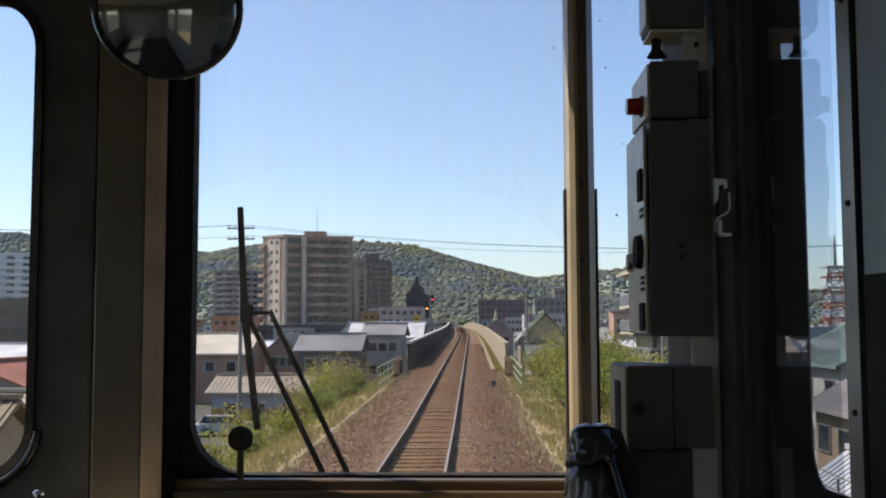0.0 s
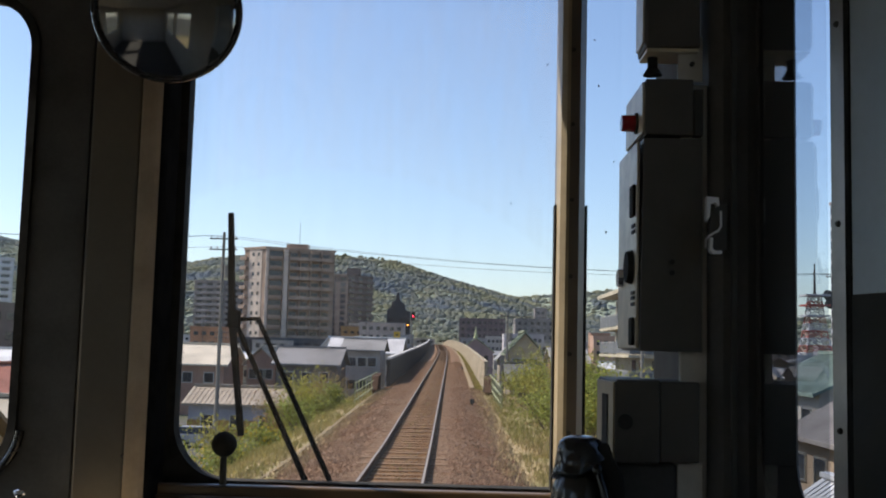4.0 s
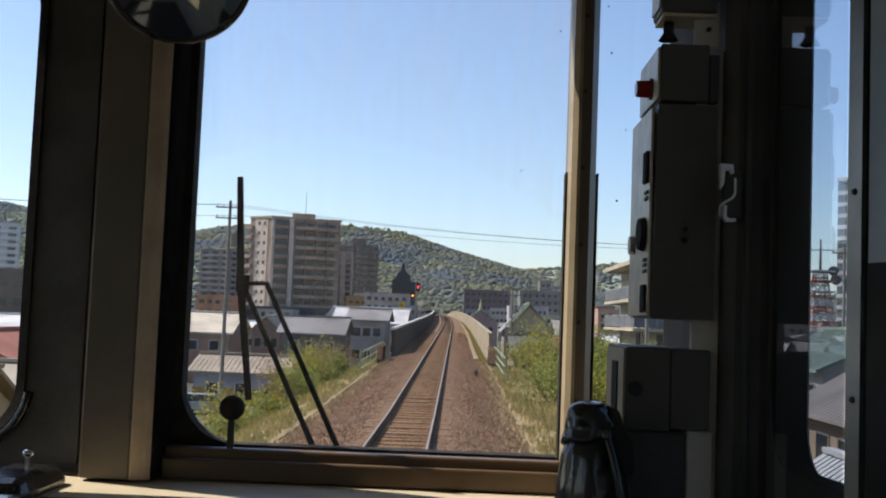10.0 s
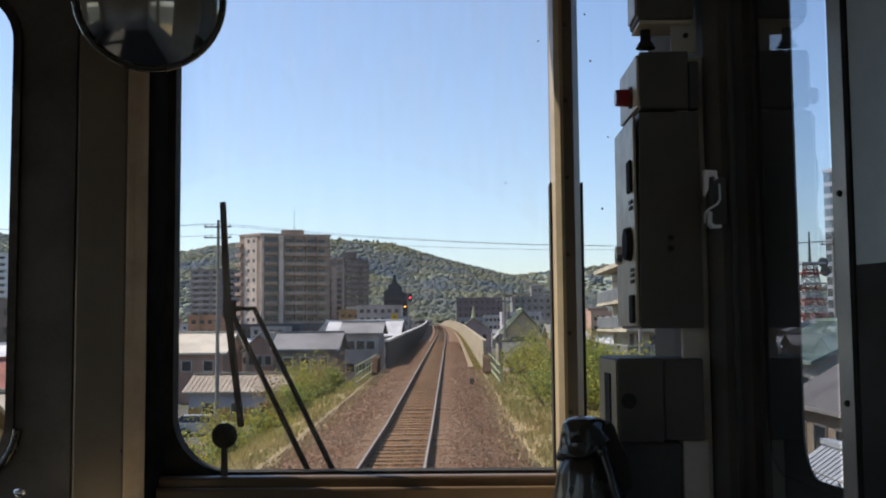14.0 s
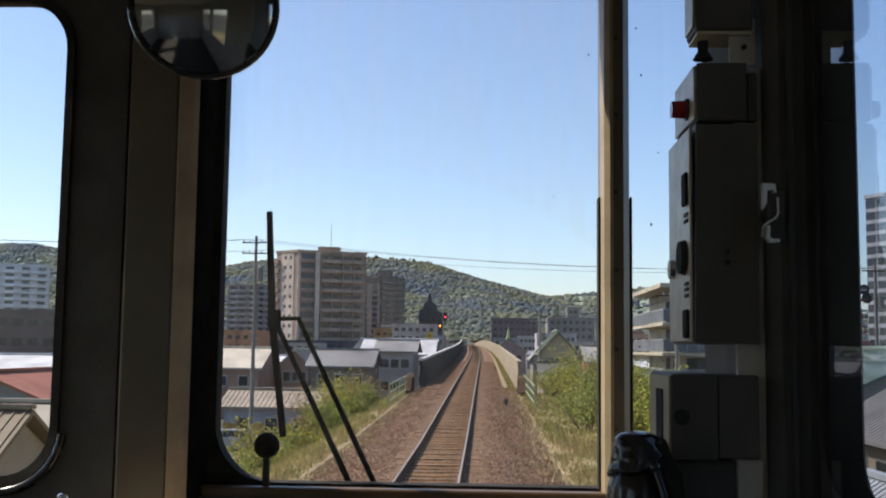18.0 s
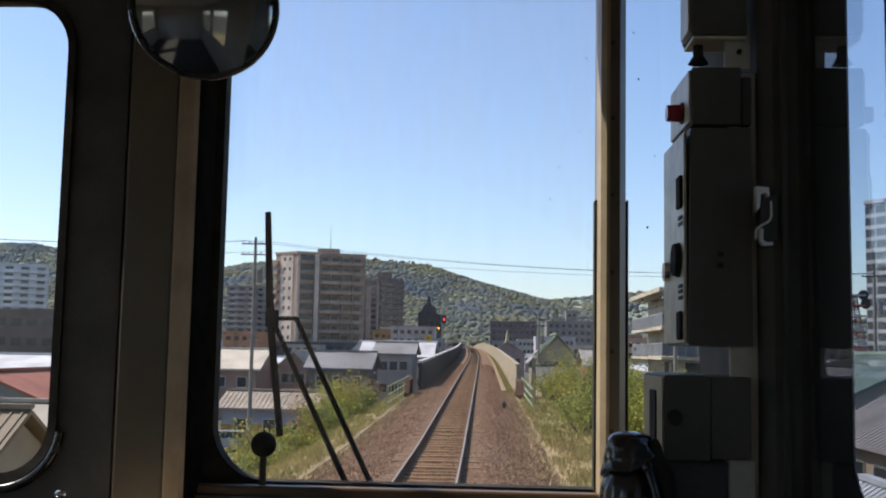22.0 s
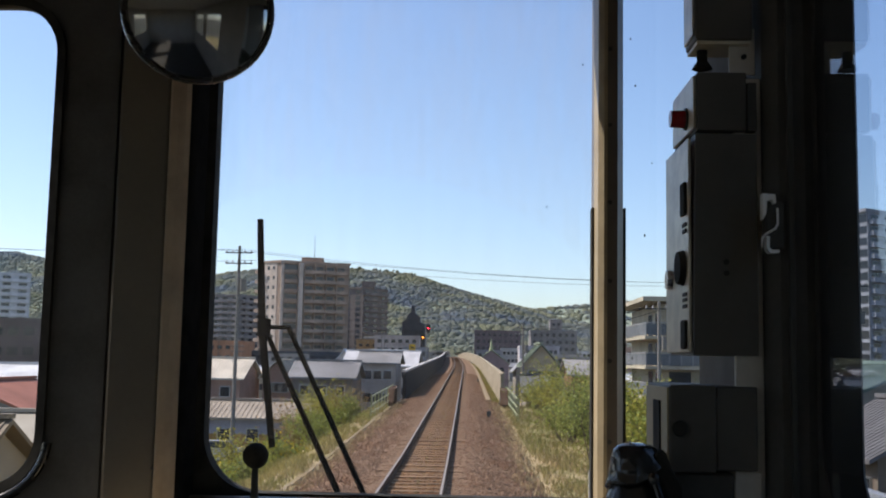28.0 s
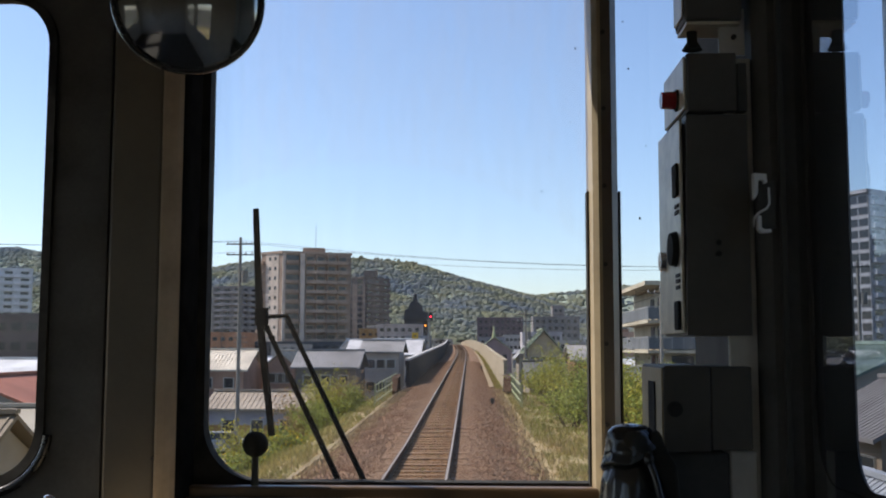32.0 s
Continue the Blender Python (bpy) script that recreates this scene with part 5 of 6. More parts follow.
house(-19.5, -8.6, 168, 182, 1.4, 3.6, "pale_grey_siding", "big_grey_roof", "wide house with plain grey roof", "x", (0.46, 0.43, 0.40), (0.55, 0.54, 0.54), 0.8, True, bays=5)
house(-26.1, -21.5, 200, 212, 1.2, 3.9, "white_siding", "white_roof", "white gabled shed with bright roof", "y", (0.6, 0.6, 0.62), (0.75, 0.76, 0.8))
house(-20.6, -10.5, 215, 229, 2.4, 4.1, "ochre_siding", "white_long_roof", "long hall with bright white roof", "x", (0.42, 0.34, 0.22), (0.8, 0.78, 0.74))
# by the right of the line
house(7.0, 10.8, 120, 131, 2.3, 4.4, "cream_plaster", "green_rib_roof", "cream house with grey green ribbed roof", "y", (0.5, 0.43, 0.31), (0.25, 0.28, 0.2), 0.5, True)
house(10.6, 13.6, 100, 110, 1.2, 2.6, "brick_red_plaster", "grey_slate_roof", "small red brown house with slate roof", "x", (0.28, 0.14, 0.09), (0.24, 0.24, 0.25))
house(6.8, 10.2, 140, 150, 1.4, 3.2, "grey_mortar", "dull_grey_roof", "small grey house with plain roof", "y", (0.30, 0.29, 0.28), (0.26, 0.25, 0.24))
house(6.2, 9.6, 100, 108, -0.6, 0.9, "grey_mortar", "dark_tile_roof", "small house with dark tile roof", "x", (0.3, 0.29, 0.28), (0.13, 0.13, 0.14))
house(16.8, 23.5, 40, 48, -1.0, 0.9, "dull_brown_board", "grey_rib_tile", "dull brown house with grey tiled roof", "y", (0.24, 0.20, 0.16), (0.22, 0.20, 0.19), 0.5, True, flank=True)
house(19.8, 28, 53, 64, 0.6, 2.5, "pale_grey_board", "green_sheet_roof", "pale grey boarded house with dull green roof", "y", (0.34, 0.34, 0.33), (0.17, 0.22, 0.19), 0.5, True, flank=True)
house(13.6, 16.4, 33.5, 38, -3.2, -2.2, "dark_board", "silver_tile", "small dark shed with silver grey roof", "y", (0.14, 0.12, 0.10), (0.36, 0.37, 0.39), 0.4, True)
ch = house(1.3, 8.9, 230, 246, 1.9, 4.8, "rose_plaster", "pale_green_roof", "rose coloured chapel with pale green roof and spire", "y", (0.36, 0.26, 0.27), (0.40, 0.42, 0.24), 0.4, category="chapel")
part("spire", tube((5.0, 231, 4.6), (5.0, 231, 7.4), 0.5, 0.05, 8), paint("pale_green_roof", (0.4, 0.42, 0.24)), ch, "pale green pointed spire")


def balcony_flats():
    t = thing("balcony_flats", "cream block of flats with grey balcony railings", "apartment block")
    x0, x1, y0, y1 = 15.0, 23, 84, 102
    part("walls", box(x0 + 1.6, x1, y0 + 1.6, y1, GROUND, 7.4), paint("cream_flat_wall", (0.44, 0.39, 0.29)), t)
    part("roof", box(x0 - 0.2, x1, y0 - 0.2, y1, 7.55, 7.9), paint("cream_flat_wall", (0.44, 0.39, 0.29)), t, "flat cream roof slab")
    for f in range(5):
        z = 4.7 - 2.45 * f
        part("floor_slab", box(x0, x1, y0, y1, z - 0.25, z), paint("cream_flat_wall", (0.44, 0.39, 0.29)), t)
        bm = bmesh.new()
        add_box(bm, x0 + 0.05, x1, y0 + 0.05, y0 + 0.11, z + 1.05, z + 1.12)
        add_box(bm, x0 + 0.05, x0 + 0.11, y0 + 0.12, y1, z + 1.05, z + 1.12)
        for i in range(9):
            add_box(bm, x0 + 0.05 + i * 0.95, x0 + 0.11 + i * 0.95, y0 + 0.05, y0 + 0.11, z + 0.004, z + 1.05)
            add_box(bm, x0 + 0.05, x0 + 0.11, y0 + 1.8 + i * 1.9, y0 + 1.86 + i * 1.9, z + 0.004, z + 1.05)
        part("railing", bm, paint("white_metal", (0.34, 0.34, 0.34), 0.4), t, "grey metal railing")
        bm = bmesh.new()
        add_box(bm, x0 + 0.12, x1, y0 + 0.07, y0 + 0.09, z + 0.08, z + 1.0)
        add_box(bm, x0 + 0.07, x0 + 0.09, y0 + 0.12, y1, z + 0.08, z + 1.0)
        part("railing_panel", bm, paint("frosted_panel", (0.15, 0.16, 0.165), 0.4), t, "grey balcony panels")
        for i in range(2):
            part("window", box(x0 + 2.2 + i * 3.6, x0 + 4.0 + i * 3.6, y0 + 1.54, y0 + 1.596, z + 0.05, z + 2.0), M["window"], t)
            part("window", box(x0 + 1.54, x0 + 1.596, y0 + 2.4 + i * 3.6, y0 + 4.2 + i * 3.6, z + 0.05, z + 2.0), M["window"], t)
    return t


balcony_flats()


# ---- the town between ----
def small_house(rnd, x, y, w, d, eave, ridge, along):
    walls = rnd.choice((("pale_mortar", (0.48, 0.45, 0.40)), ("white_mortar", (0.6, 0.6, 0.58)), ("sand_mortar", (0.42, 0.36, 0.27)), ("grey_board", (0.27, 0.27, 0.27)), ("brown_board", (0.22, 0.16, 0.12))))
    roofs = rnd.choice((("black_tile", (0.09, 0.09, 0.10), "dark tile"), ("grey_tile", (0.22, 0.22, 0.23), "grey tile"), ("silver_tile", (0.36, 0.37, 0.39), "silver grey tile"), ("brown_slate", (0.20, 0.13, 0.10), "brown slate"), ("blue_tile", (0.13, 0.17, 0.24), "blue tile"), ("white_sheet", (0.62, 0.62, 0.64), "pale sheet")))
    kind = walls[0].replace("_", " ")
    return house(x, x + w, y, y + d, eave, ridge, walls[0], roofs[0], kind + " house with a " + roofs[2] + " gable roof", along, walls[1], roofs[1], 0.45, bays=2 + int(w > 8), group="houses of the town")


town = random.Random(11)
taken = [(-72, -34, 312, 362), (-125, -40, 470, 600), (-48, -20, 410, 450), (-80, -64, 295, 322), (0, 24, 475, 505), (14, 30, 325, 350), (22, 45, 415, 450), (-3, 10, 225, 295), (-92, -66, 155, 180), (-32, -7, 80, 136), (-22, -7, 164, 233), (-28, -20, 196, 215), (5, 25, 55, 155), (-15, 15, -20, 62), (94, 122, 250, 300), (-52, -36, 86, 108), (-37, -23, 58, 76), (12, 36, 32, 67), (45, 62, 143, 160), (-29, -13, 26, 54)]
count = 0
for row in range(900):
    y = town.uniform(62, 640)
    x = xc(y) + town.choice((-1, 1)) * town.uniform(9, 14 + y * 0.42)
    w, d = town.uniform(6, 11), town.uniform(7, 11)
    if any(a - 1 < x + w and x < b + 1 and c - 1 < y + d and y < e + 1 for a, b, c, e in taken):
        continue
    taken.append((x, x + w, y, y + d))
    if y > 260 and town.random() < 0.22:
        top = town.uniform(1.5, 7.5)
        tone = town.choice(((0.5, 0.48, 0.46), (0.4, 0.36, 0.32), (0.3, 0.29, 0.3), (0.45, 0.3, 0.22), (0.58, 0.56, 0.54)))
        block("small_block", town.choice(("plain flat roofed town block with square windows", "concrete town block with rows of windows")), x, x + w, y, y + d, top, tone, "block_wall_%d" % int(tone[0] * 100 + tone[1] * 10), 4, 4, (1.2, 1.2), group="blocks of the town")
    else:
        eave = town.uniform(-2.6, -0.6) if y < 250 else town.uniform(-1.8, 0.4)
        small_house(town, x, y, w, d, eave, eave + town.uniform(1.2, 2.0), town.choice("xy"))
    count += 1
    if count >= 150:
        break


far_town = random.Random(31)
made = 0
while made < 46:
    y = far_town.uniform(360, 760)
    x = xc(y) + far_town.choice((-1, 1)) * far_town.uniform(13, 30 + y * 0.24)
    w, d = far_town.uniform(8, 17), far_town.uniform(8, 14)
    if any(a - 1 < x + w and x < b + 1 and c - 1 < y + d and y < e + 1 for a, b, c, e in taken):
        continue
    taken.append((x, x + w, y, y + d))
    made += 1
    floors = far_town.choice((3, 3, 4, 4, 5))
    tone = far_town.choice(((0.52, 0.48, 0.44), (0.6, 0.58, 0.55), (0.42, 0.36, 0.30), (0.36, 0.22, 0.15), (0.30, 0.29, 0.29), (0.5, 0.42, 0.38)))
    block("town_block", "flat roofed concrete block of %d storeys among the houses" % floors, x, x + w, y, y + d, GROUND + floors * 3.0 + far_town.uniform(0, 1), tone, "far_wall_%d" % int(tone[0] * 100 + tone[1] * 10), floors, int(w / 2.6), (1.4, 1.3), group="blocks of the town")


# ---- line-side things ----
def utility_pole(x, y, top, label, arms=2):
    t = thing("utility_pole", label, "utility pole", (x, y, GROUND))
    h = top - GROUND
    part("shaft", tube((0, 0, 0), (0, 0, h), 0.15, 0.095, 12), M["pole"], t)
    for i in range(arms):
        arm = part("crossarm", box(-0.9, 0.9, -0.18, -0.1, h - 0.5 - 0.7 * i, h - 0.42 - 0.7 * i), M["dark"], t)
        for dx in (-0.8, -0.4, 0.4, 0.8):
            part("insulator", tube((dx, -0.14, h - 0.42 - 0.7 * i), (dx, -0.14, h - 0.25 - 0.7 * i), 0.05, 0.03, 8), M["coping"], arm)
    part("transformer", tube((0.32, -0.05, h - 3.0), (0.32, -0.05, h - 2.2), 0.22, 0.22, 12), M["pole"], t)
    return t


utility_pole(6.3, 110, 6.4, "grey concrete utility pole with two crossarms")
utility_pole(12.6, 64, 6.3, "tall grey concrete utility pole beside a blue grey hall", 1)
utility_pole(-14.4, 66, 9.6, "grey concrete utility pole with two crossarms beside the bank")
utility_pole(27, 70, 8.4, "tall grey concrete utility pole behind a grey hall", 1)
utility_pole(-31, 140, 4.2, "grey concrete utility pole among the houses")
utility_pole(24, 190, 6.0, "grey concrete utility pole among the houses")


def wire(points, r, label):
    bm = bmesh.new()
    for p, q in zip(points, points[1:]):
        n = 8
        for i in range(n):
            a, b = i / n, (i + 1) / n
            add_tube(bm, Vector(p).lerp(Vector(q), a) - Vector((0, 0, 3.2 * a * (1 - a))), Vector(p).lerp(Vector(q), b) - Vector((0, 0, 3.2 * b * (1 - b))), r, r, 5, False)
    return tagged(finish("power_cable", bm, M["rubber"]), label, "cable", "cables of the poles")


for dx in (-0.8, 0.8):
    wire([(12.6 + dx, 63.86, 6.05), (6.3 + dx, 109.86, 6.15), (24 + dx, 189.86, 5.75)], 0.02, "thin black power cable sagging between poles")


for dx, dz in ((-0.8, 0.0), (0.4, 0.0), (0.8, -0.7)):
    wire([(-48 + dx, 61, 10.2 + dz), (-14.4 + dx, 65.86, 9.35 + dz), (27 + dx * 0.5, 69.86, 8.15)], 0.011, "thin black power cable crossing above the line")


def radio_mast(x, y, base, top):
    t = thing("radio_mast", "red and white steel lattice radio mast on a low building", "radio mast", (x, y, base))
    h = top - base
    red, white = paint("mast_red", (0.36, 0.11, 0.09)), paint("mast_white", (0.45, 0.45, 0.46))
    bays = 9
    for i in range(bays):
        z0, z1 = h * i / bays, h * (i + 1) / bays
        w0, w1 = 2.3 - 1.6 * (i / bays) ** 0.6, 2.3 - 1.6 * ((i + 1) / bays) ** 0.6
        bm = bmesh.new()
        cs = ((-1, -1), (1, -1), (1, 1), (-1, 1))
        for k in range(4):
            (ax, ay), (bx, by) = cs[k], cs[(k + 1) % 4]
            add_tube(bm, (ax * w0, ay * w0, z0), (ax * w1, ay * w1, z1), 0.11, 0.10, 5, False)
            add_tube(bm, (ax * w0, ay * w0, z0), (bx * w1, by * w1, z1), 0.06, 0.06, 4, False)
            add_tube(bm, (bx * w0, by * w0, z0), (ax * w1, ay * w1, z1), 0.06, 0.06, 4, False)
            add_tube(bm, (ax * w1, ay * w1, z1), (bx * w1, by * w1, z1), 0.07, 0.07, 4, False)
        part("lattice_bay", bm, red if i % 2 else white, t, "red lattice bay" if i % 2 else "white lattice bay")
    for z in (0.66, 0.82, 0.97):
        part("platform", box(-1.7, 1.7, -1.7, 1.7, h * z, h * z + 0.25), red if z == 0.82 else white, t)
    for z, dx in ((0.86, 1.9), (0.99, 1.6)):
        part("dish", tube((dx, -0.9, h * z), (dx, -0.5, h * z), 0.75, 0.55, 14), M["dark"], t, "round dark dish antenna")
    part("rod", tube((0, 0, h), (0, 0, h + 4.5), 0.22, 0.1, 8), M["dark"], t)
    return t


radio_mast(52.5, 150, 2.0, 11.5)
block("low_office", "low grey flat roofed office below a radio mast", 47, 60, 145, 158, 2.0, (0.34, 0.35, 0.36), "low_office_wall", 3, 6, (1.2, 1.2))


def signal():
    t = thing("railway_signal", "black railway signal post with red and amber lamps lit", "railway signal", (-7.95, 200, GROUND))
    part("post", tube((0, 0, 0), (0, 0, 15.0), 0.12, 0.1, 12), M["pole"], t)
    for dx, z, lamp in ((0.25, 13.6, "sig_red"), (-0.75, 11.9, "sig_amber")):
        head = part("signal_head", prism(rounded(dx - 0.42, dx + 0.42, z - 0.9, z + 0.9, 0.4, 6), "y", -0.22, -0.1), M["rubber"], t, "black oval backboard")
        part("lamp", tube((dx, -0.23, z), (dx, -0.32, z), 0.16, 0.16, 16), M[lamp], head, "red lamp lit" if lamp == "sig_red" else "amber lamp lit")
        part("hood", tube((dx, -0.22, z + 0.22), (dx, -0.6, z + 0.26), 0.12, 0.12, 10), M["rubber"], head)
        part("dark_lamp", tube((dx, -0.225, z - 0.5), (dx, -0.26, z - 0.5), 0.15, 0.15, 14), M["window"], head)
    part("ladder", box(0.2, 0.24, 0.1, 0.14, 0.5, 12.5), M["pole"], t)
    return t


signal()
plate = thing("track_sign", "square yellow line-side sign with a dark bar on a post", "sign", (-10.6, 198, GROUND))
part("post", tube((0, 0, 0), (0, 0, 10.6), 0.07, 0.06, 8), M["pole"], plate)
part("board", box(-0.6, 0.6, -0.12, -0.08, 9.3, 10.5, 0.01), paint("yellow_sign_paint", (0.70, 0.42, 0.03), 0.5), plate, "yellow board")
part("bar", box(-0.28, 0.28, -0.135, -0.122, 9.75, 10.05), M["dark"], plate, "dark bar")


def station():
    t = thing("station_canopy", "dark station platform canopy at the end of the straight", "station")
    part("platform", box(-17.6, -13.2, 520, 600, GROUND, 2.8), M["concrete"], t)
    part("roof", prism([(-18.6, 5.6), (-15.6, 6.2), (-12.6, 5.6), (-12.6, 5.9), (-15.6, 6.5), (-18.6, 5.9)], "y", 518, 600), M["dark"], t)
    for y in (522, 540, 558, 576):
        part("column", box(-15.75, -15.45, y, y + 0.3, 2.804, 6.15), M["dark"], t)
    part("platform", box(-7.9, -3.5, 520, 600, GROUND, 2.8), M["concrete"], t)
    part("roof", prism([(-8.6, 5.6), (-5.7, 6.2), (-2.8, 5.6), (-2.8, 5.9), (-5.7, 6.5), (-8.6, 5.9)], "y", 518, 600), M["dark"], t)
    for y in (522, 540, 558, 576):
        part("column", box(-5.85, -5.55, y, y + 0.3, 2.804, 6.15), M["dark"], t)
    return t


station()

for y in (44.0, 88.0):
    b = thing("relay_box", "small dark relay box on the ballast shoulder", "relay box", (xc(y) + 2.0, y, zc(y) - 0.30), "relay boxes")
    part("box", box(-0.09, 0.09, -0.09, 0.09, 0.08, 0.27, 0.01), M["dark"], b)
    part("foot", box(-0.05, 0.05, -0.05, 0.05, -0.05, 0.079), M["dark"], b)


def car(x, y, z, turn, tone, label):
    t = thing("car", label, "car", (x, y, z), "parked cars", rz=turn)
    bm = bmesh.new()
    add_prism(bm, [(-2.1, 0.35), (-2.15, 0.75), (-1.95, 0.92), (-1.2, 0.98), (1.95, 0.96), (2.1, 0.8), (2.1, 0.35)], "x", -0.8, 0.8)
    bmesh.ops.bevel(bm, geom=bm.edges[:], offset=0.05, segments=2, affect="EDGES", profile=0.5)
    paintwork = paint("car_paint_" + tone[0], tone[1], 0.25, coat=0.5)
    part("body", bm, paintwork, t)
    bm = bmesh.new()
    lo = [(-0.74, -1.3), (0.74, -1.3), (0.74, 1.85), (-0.74, 1.85)]
    hi = [(-0.6, -0.55), (0.6, -0.55), (0.6, 1.6), (-0.6, 1.6)]
    a = [bm.verts.new((*p, 0.97)) for p in lo]
    b = [bm.verts.new((*p, 1.42)) for p in hi]
    for i in range(4):
        bm.faces.new((a[i], a[(i + 1) % 4], b[(i + 1) % 4], b[i]))
    part("windows", bm, M["window"], t, "dark car windows")
    part("roof", box(-0.62, 0.62, -0.57, 1.62, 1.424, 1.48, 0.02), paintwork, t)
    for sx in (-0.8, 0.8):
        for sy in (-1.35, 1.3):
            w = part("wheel", tube((sx - 0.09, sy, 0.31), (sx + 0.09, sy, 0.31), 0.31, 0.31, 18), M["rubber"], t)
            part("rim", tube((sx - 0.1, sy, 0.31), (sx + 0.1, sy, 0.31), 0.18, 0.18, 14), M["alu"], w)
    for sx in (-0.58, 0.58):
        part("headlight", box(sx - 0.17, sx + 0.17, -2.17, -2.1, 0.68, 0.82, 0.01), M["alu"], t)
    return t


car(-21.2, 74, GROUND, 100, ("white", (0.7, 0.7, 0.7)), "white parked car beside the low store")
car(-17.4, 75, GROUND, 96, ("silver", (0.45, 0.46, 0.48)), "silver parked car beside the low store")
car(-24.8, 78, GROUND, 84, ("dark", (0.06, 0.06, 0.07)), "dark parked car beside the low store")
car(17.5, 70, GROUND, 10, ("white", (0.7, 0.7, 0.7)), "white parked car in a yard")


def antenna(x, y, z):
    t = thing("tv_antenna", "thin metal television antenna on a roof", "antenna", (x, y, z), "roof antennas")
    part("mast", tube((0, 0, -0.3), (0, 0, 2.4), 0.03, 0.025, 6), M["dark"], t)
    part("boom", tube((-0.7, 0, 2.2), (0.7, 0, 2.2), 0.018, 0.018, 6), M["dark"], t)
    for i in range(6):
        part("element", tube((-0.6 + i * 0.24, -0.4, 2.2), (-0.6 + i * 0.24, 0.4, 2.2), 0.012, 0.012, 5), M["dark"], t)


for x, y, z in ((-27, 113, 2.36), (-15.3, 116.5, 2.28), (-10.4, 128.5, 3.46), (8.9, 121, 4.74), (-14, 175, 3.96), (8.5, 145, 3.54)):
    antenna(x, y, z)

tagged(strip("cable_trough", [(2.15, -0.42), (2.15, -0.3), (2.42, -0.3), (2.42, -0.42)], BANK + 1, 420, 3.0, M["dirt"], True), "concrete cable trough along the ballast", "cable trough", kind="structure")
for side, o in ((-1, -3.15), (1, 3.3)):
    rl = thing("railing", "pale green painted steel railing at the end of the bank", "railing", group="viaduct railings")
    me = None
    for i in range(8):
        y = 44.5 + i * 1.9
        if me is None:
            ob = part("post", box(-0.03, 0.03, -0.03, 0.03, -0.15, 1.1), M["greenrail"], rl)
            me = ob.data
        else:
            ob = new("post", me)
            ob.parent = rl
        ob.location = (xc(y) + o, y, -0.56 + zc(y))
    for hgt in (0.35, 0.7, 1.07):
        part("rail", tube((xc(44.5) + o - side * 0.05, 44.4, -0.56 + zc(44.5) + hgt), (xc(57.8) + o - side * 0.05, 57.9, -0.56 + zc(57.8) + hgt), 0.024, 0.024, 6), M["greenrail"], rl)

for side, o in ((-1, -3.05), (1, 3.05)):
    y = 54.2
    ge = thing("girder_end", "dark rusty steel girder end beside the track", "girder", (xc(y) + o, y, zc(y) - 0.6), "girder ends")
    part("web", prism([(0.0, 0.0), (3.2, 0.0), (3.2, 1.05), (0.9, 0.95), (0.0, 0.25)], "x", -0.09, 0.09), M["rail"], ge)
    part("flange", prism([(0.0, 0.254), (0.9, 0.954), (3.2, 1.054), (3.2, 1.1), (0.88, 1.0), (-0.03, 0.29)], "x", -0.2, 0.2), M["rail"], ge)
    for k in range(3):
        part("stiffener", box(-0.18, 0.18, 0.95 + k * 0.9, 1.0 + k * 0.9, 0.0, 0.94), M["rail"], ge)

gy = 21.0
gp2 = thing("gradient_post", "short white gradient post with a dark tilted arm", "gradient post", (xc(gy) + 3.7, gy, zc(gy) - 0.75))
part("post", box(-0.05, 0.05, -0.05, 0.05, 0.0, 0.85, 0.005), M["coping"], gp2)
part("arm", prism([(0.06, 0.5), (0.5, 0.36), (0.52, 0.5), (0.06, 0.66)], "y", -0.03, -0.005), M["dark"], gp2, "dark tilted arm")

fence = thing("mesh_fence", "grey line-side fence below the bank", "fence", (0, 0, 0))
me = None
for i in range(26):
    y = 14 + i * 1.7
    o = 9.9
    if me is None:
        ob = part("post", tube((0, 0, -0.2), (0, 0, 1.2), 0.035, 0.035, 6), M["pole"], fence)
        me = ob.data
    else:
        ob = new("post", me)
        ob.parent = fence
    ob.location = (xc(y) + o, y, -2.4 + zc(y))
for h in (0.45, 0.8, 1.15):
    part("rail", tube((xc(14) + 9.9, 14, -2.4 + h), (xc(56.5) + 9.9, 56.5, -2.4 + zc(56.5) + h), 0.02, 0.02, 6), M["pole"], fence)

# ---- track pieces ----
sl_mesh = None
track = thing("sleepers", "rust stained sleepers bedded in the ballast", "sleepers", kind="structure")
far = bmesh.new()
for i in range(420):
    y = 8.0 + i * 0.62
    if i < 290:
        if sl_mesh is None:
            ob = part("sleeper", box(-1.0, 1.0, -0.11, 0.11, -0.06, 0.035, 0.012), M["sleeper"], track)
            sl_mesh = ob.data
        else:
            ob = new("sleeper", sl_mesh)
            ob.parent = track
        ob.matrix_basis = pose(xc(y) + 0.02 * math.sin(i * 2.3), y, zc(y) - 0.188 - 0.02 * abs(math.sin(i * 1.7)), 0, 0, 1.5 + 0.6 * math.sin(i * 3.1))
    else:
        add_box(far, xc(y) - 1.0, xc(y) + 1.0, y - 0.11, y + 0.11, zc(y) - 0.23, zc(y) - 0.145)
tagged(part("far_sleepers", far, M["sleeper"], track), kind="stuff")


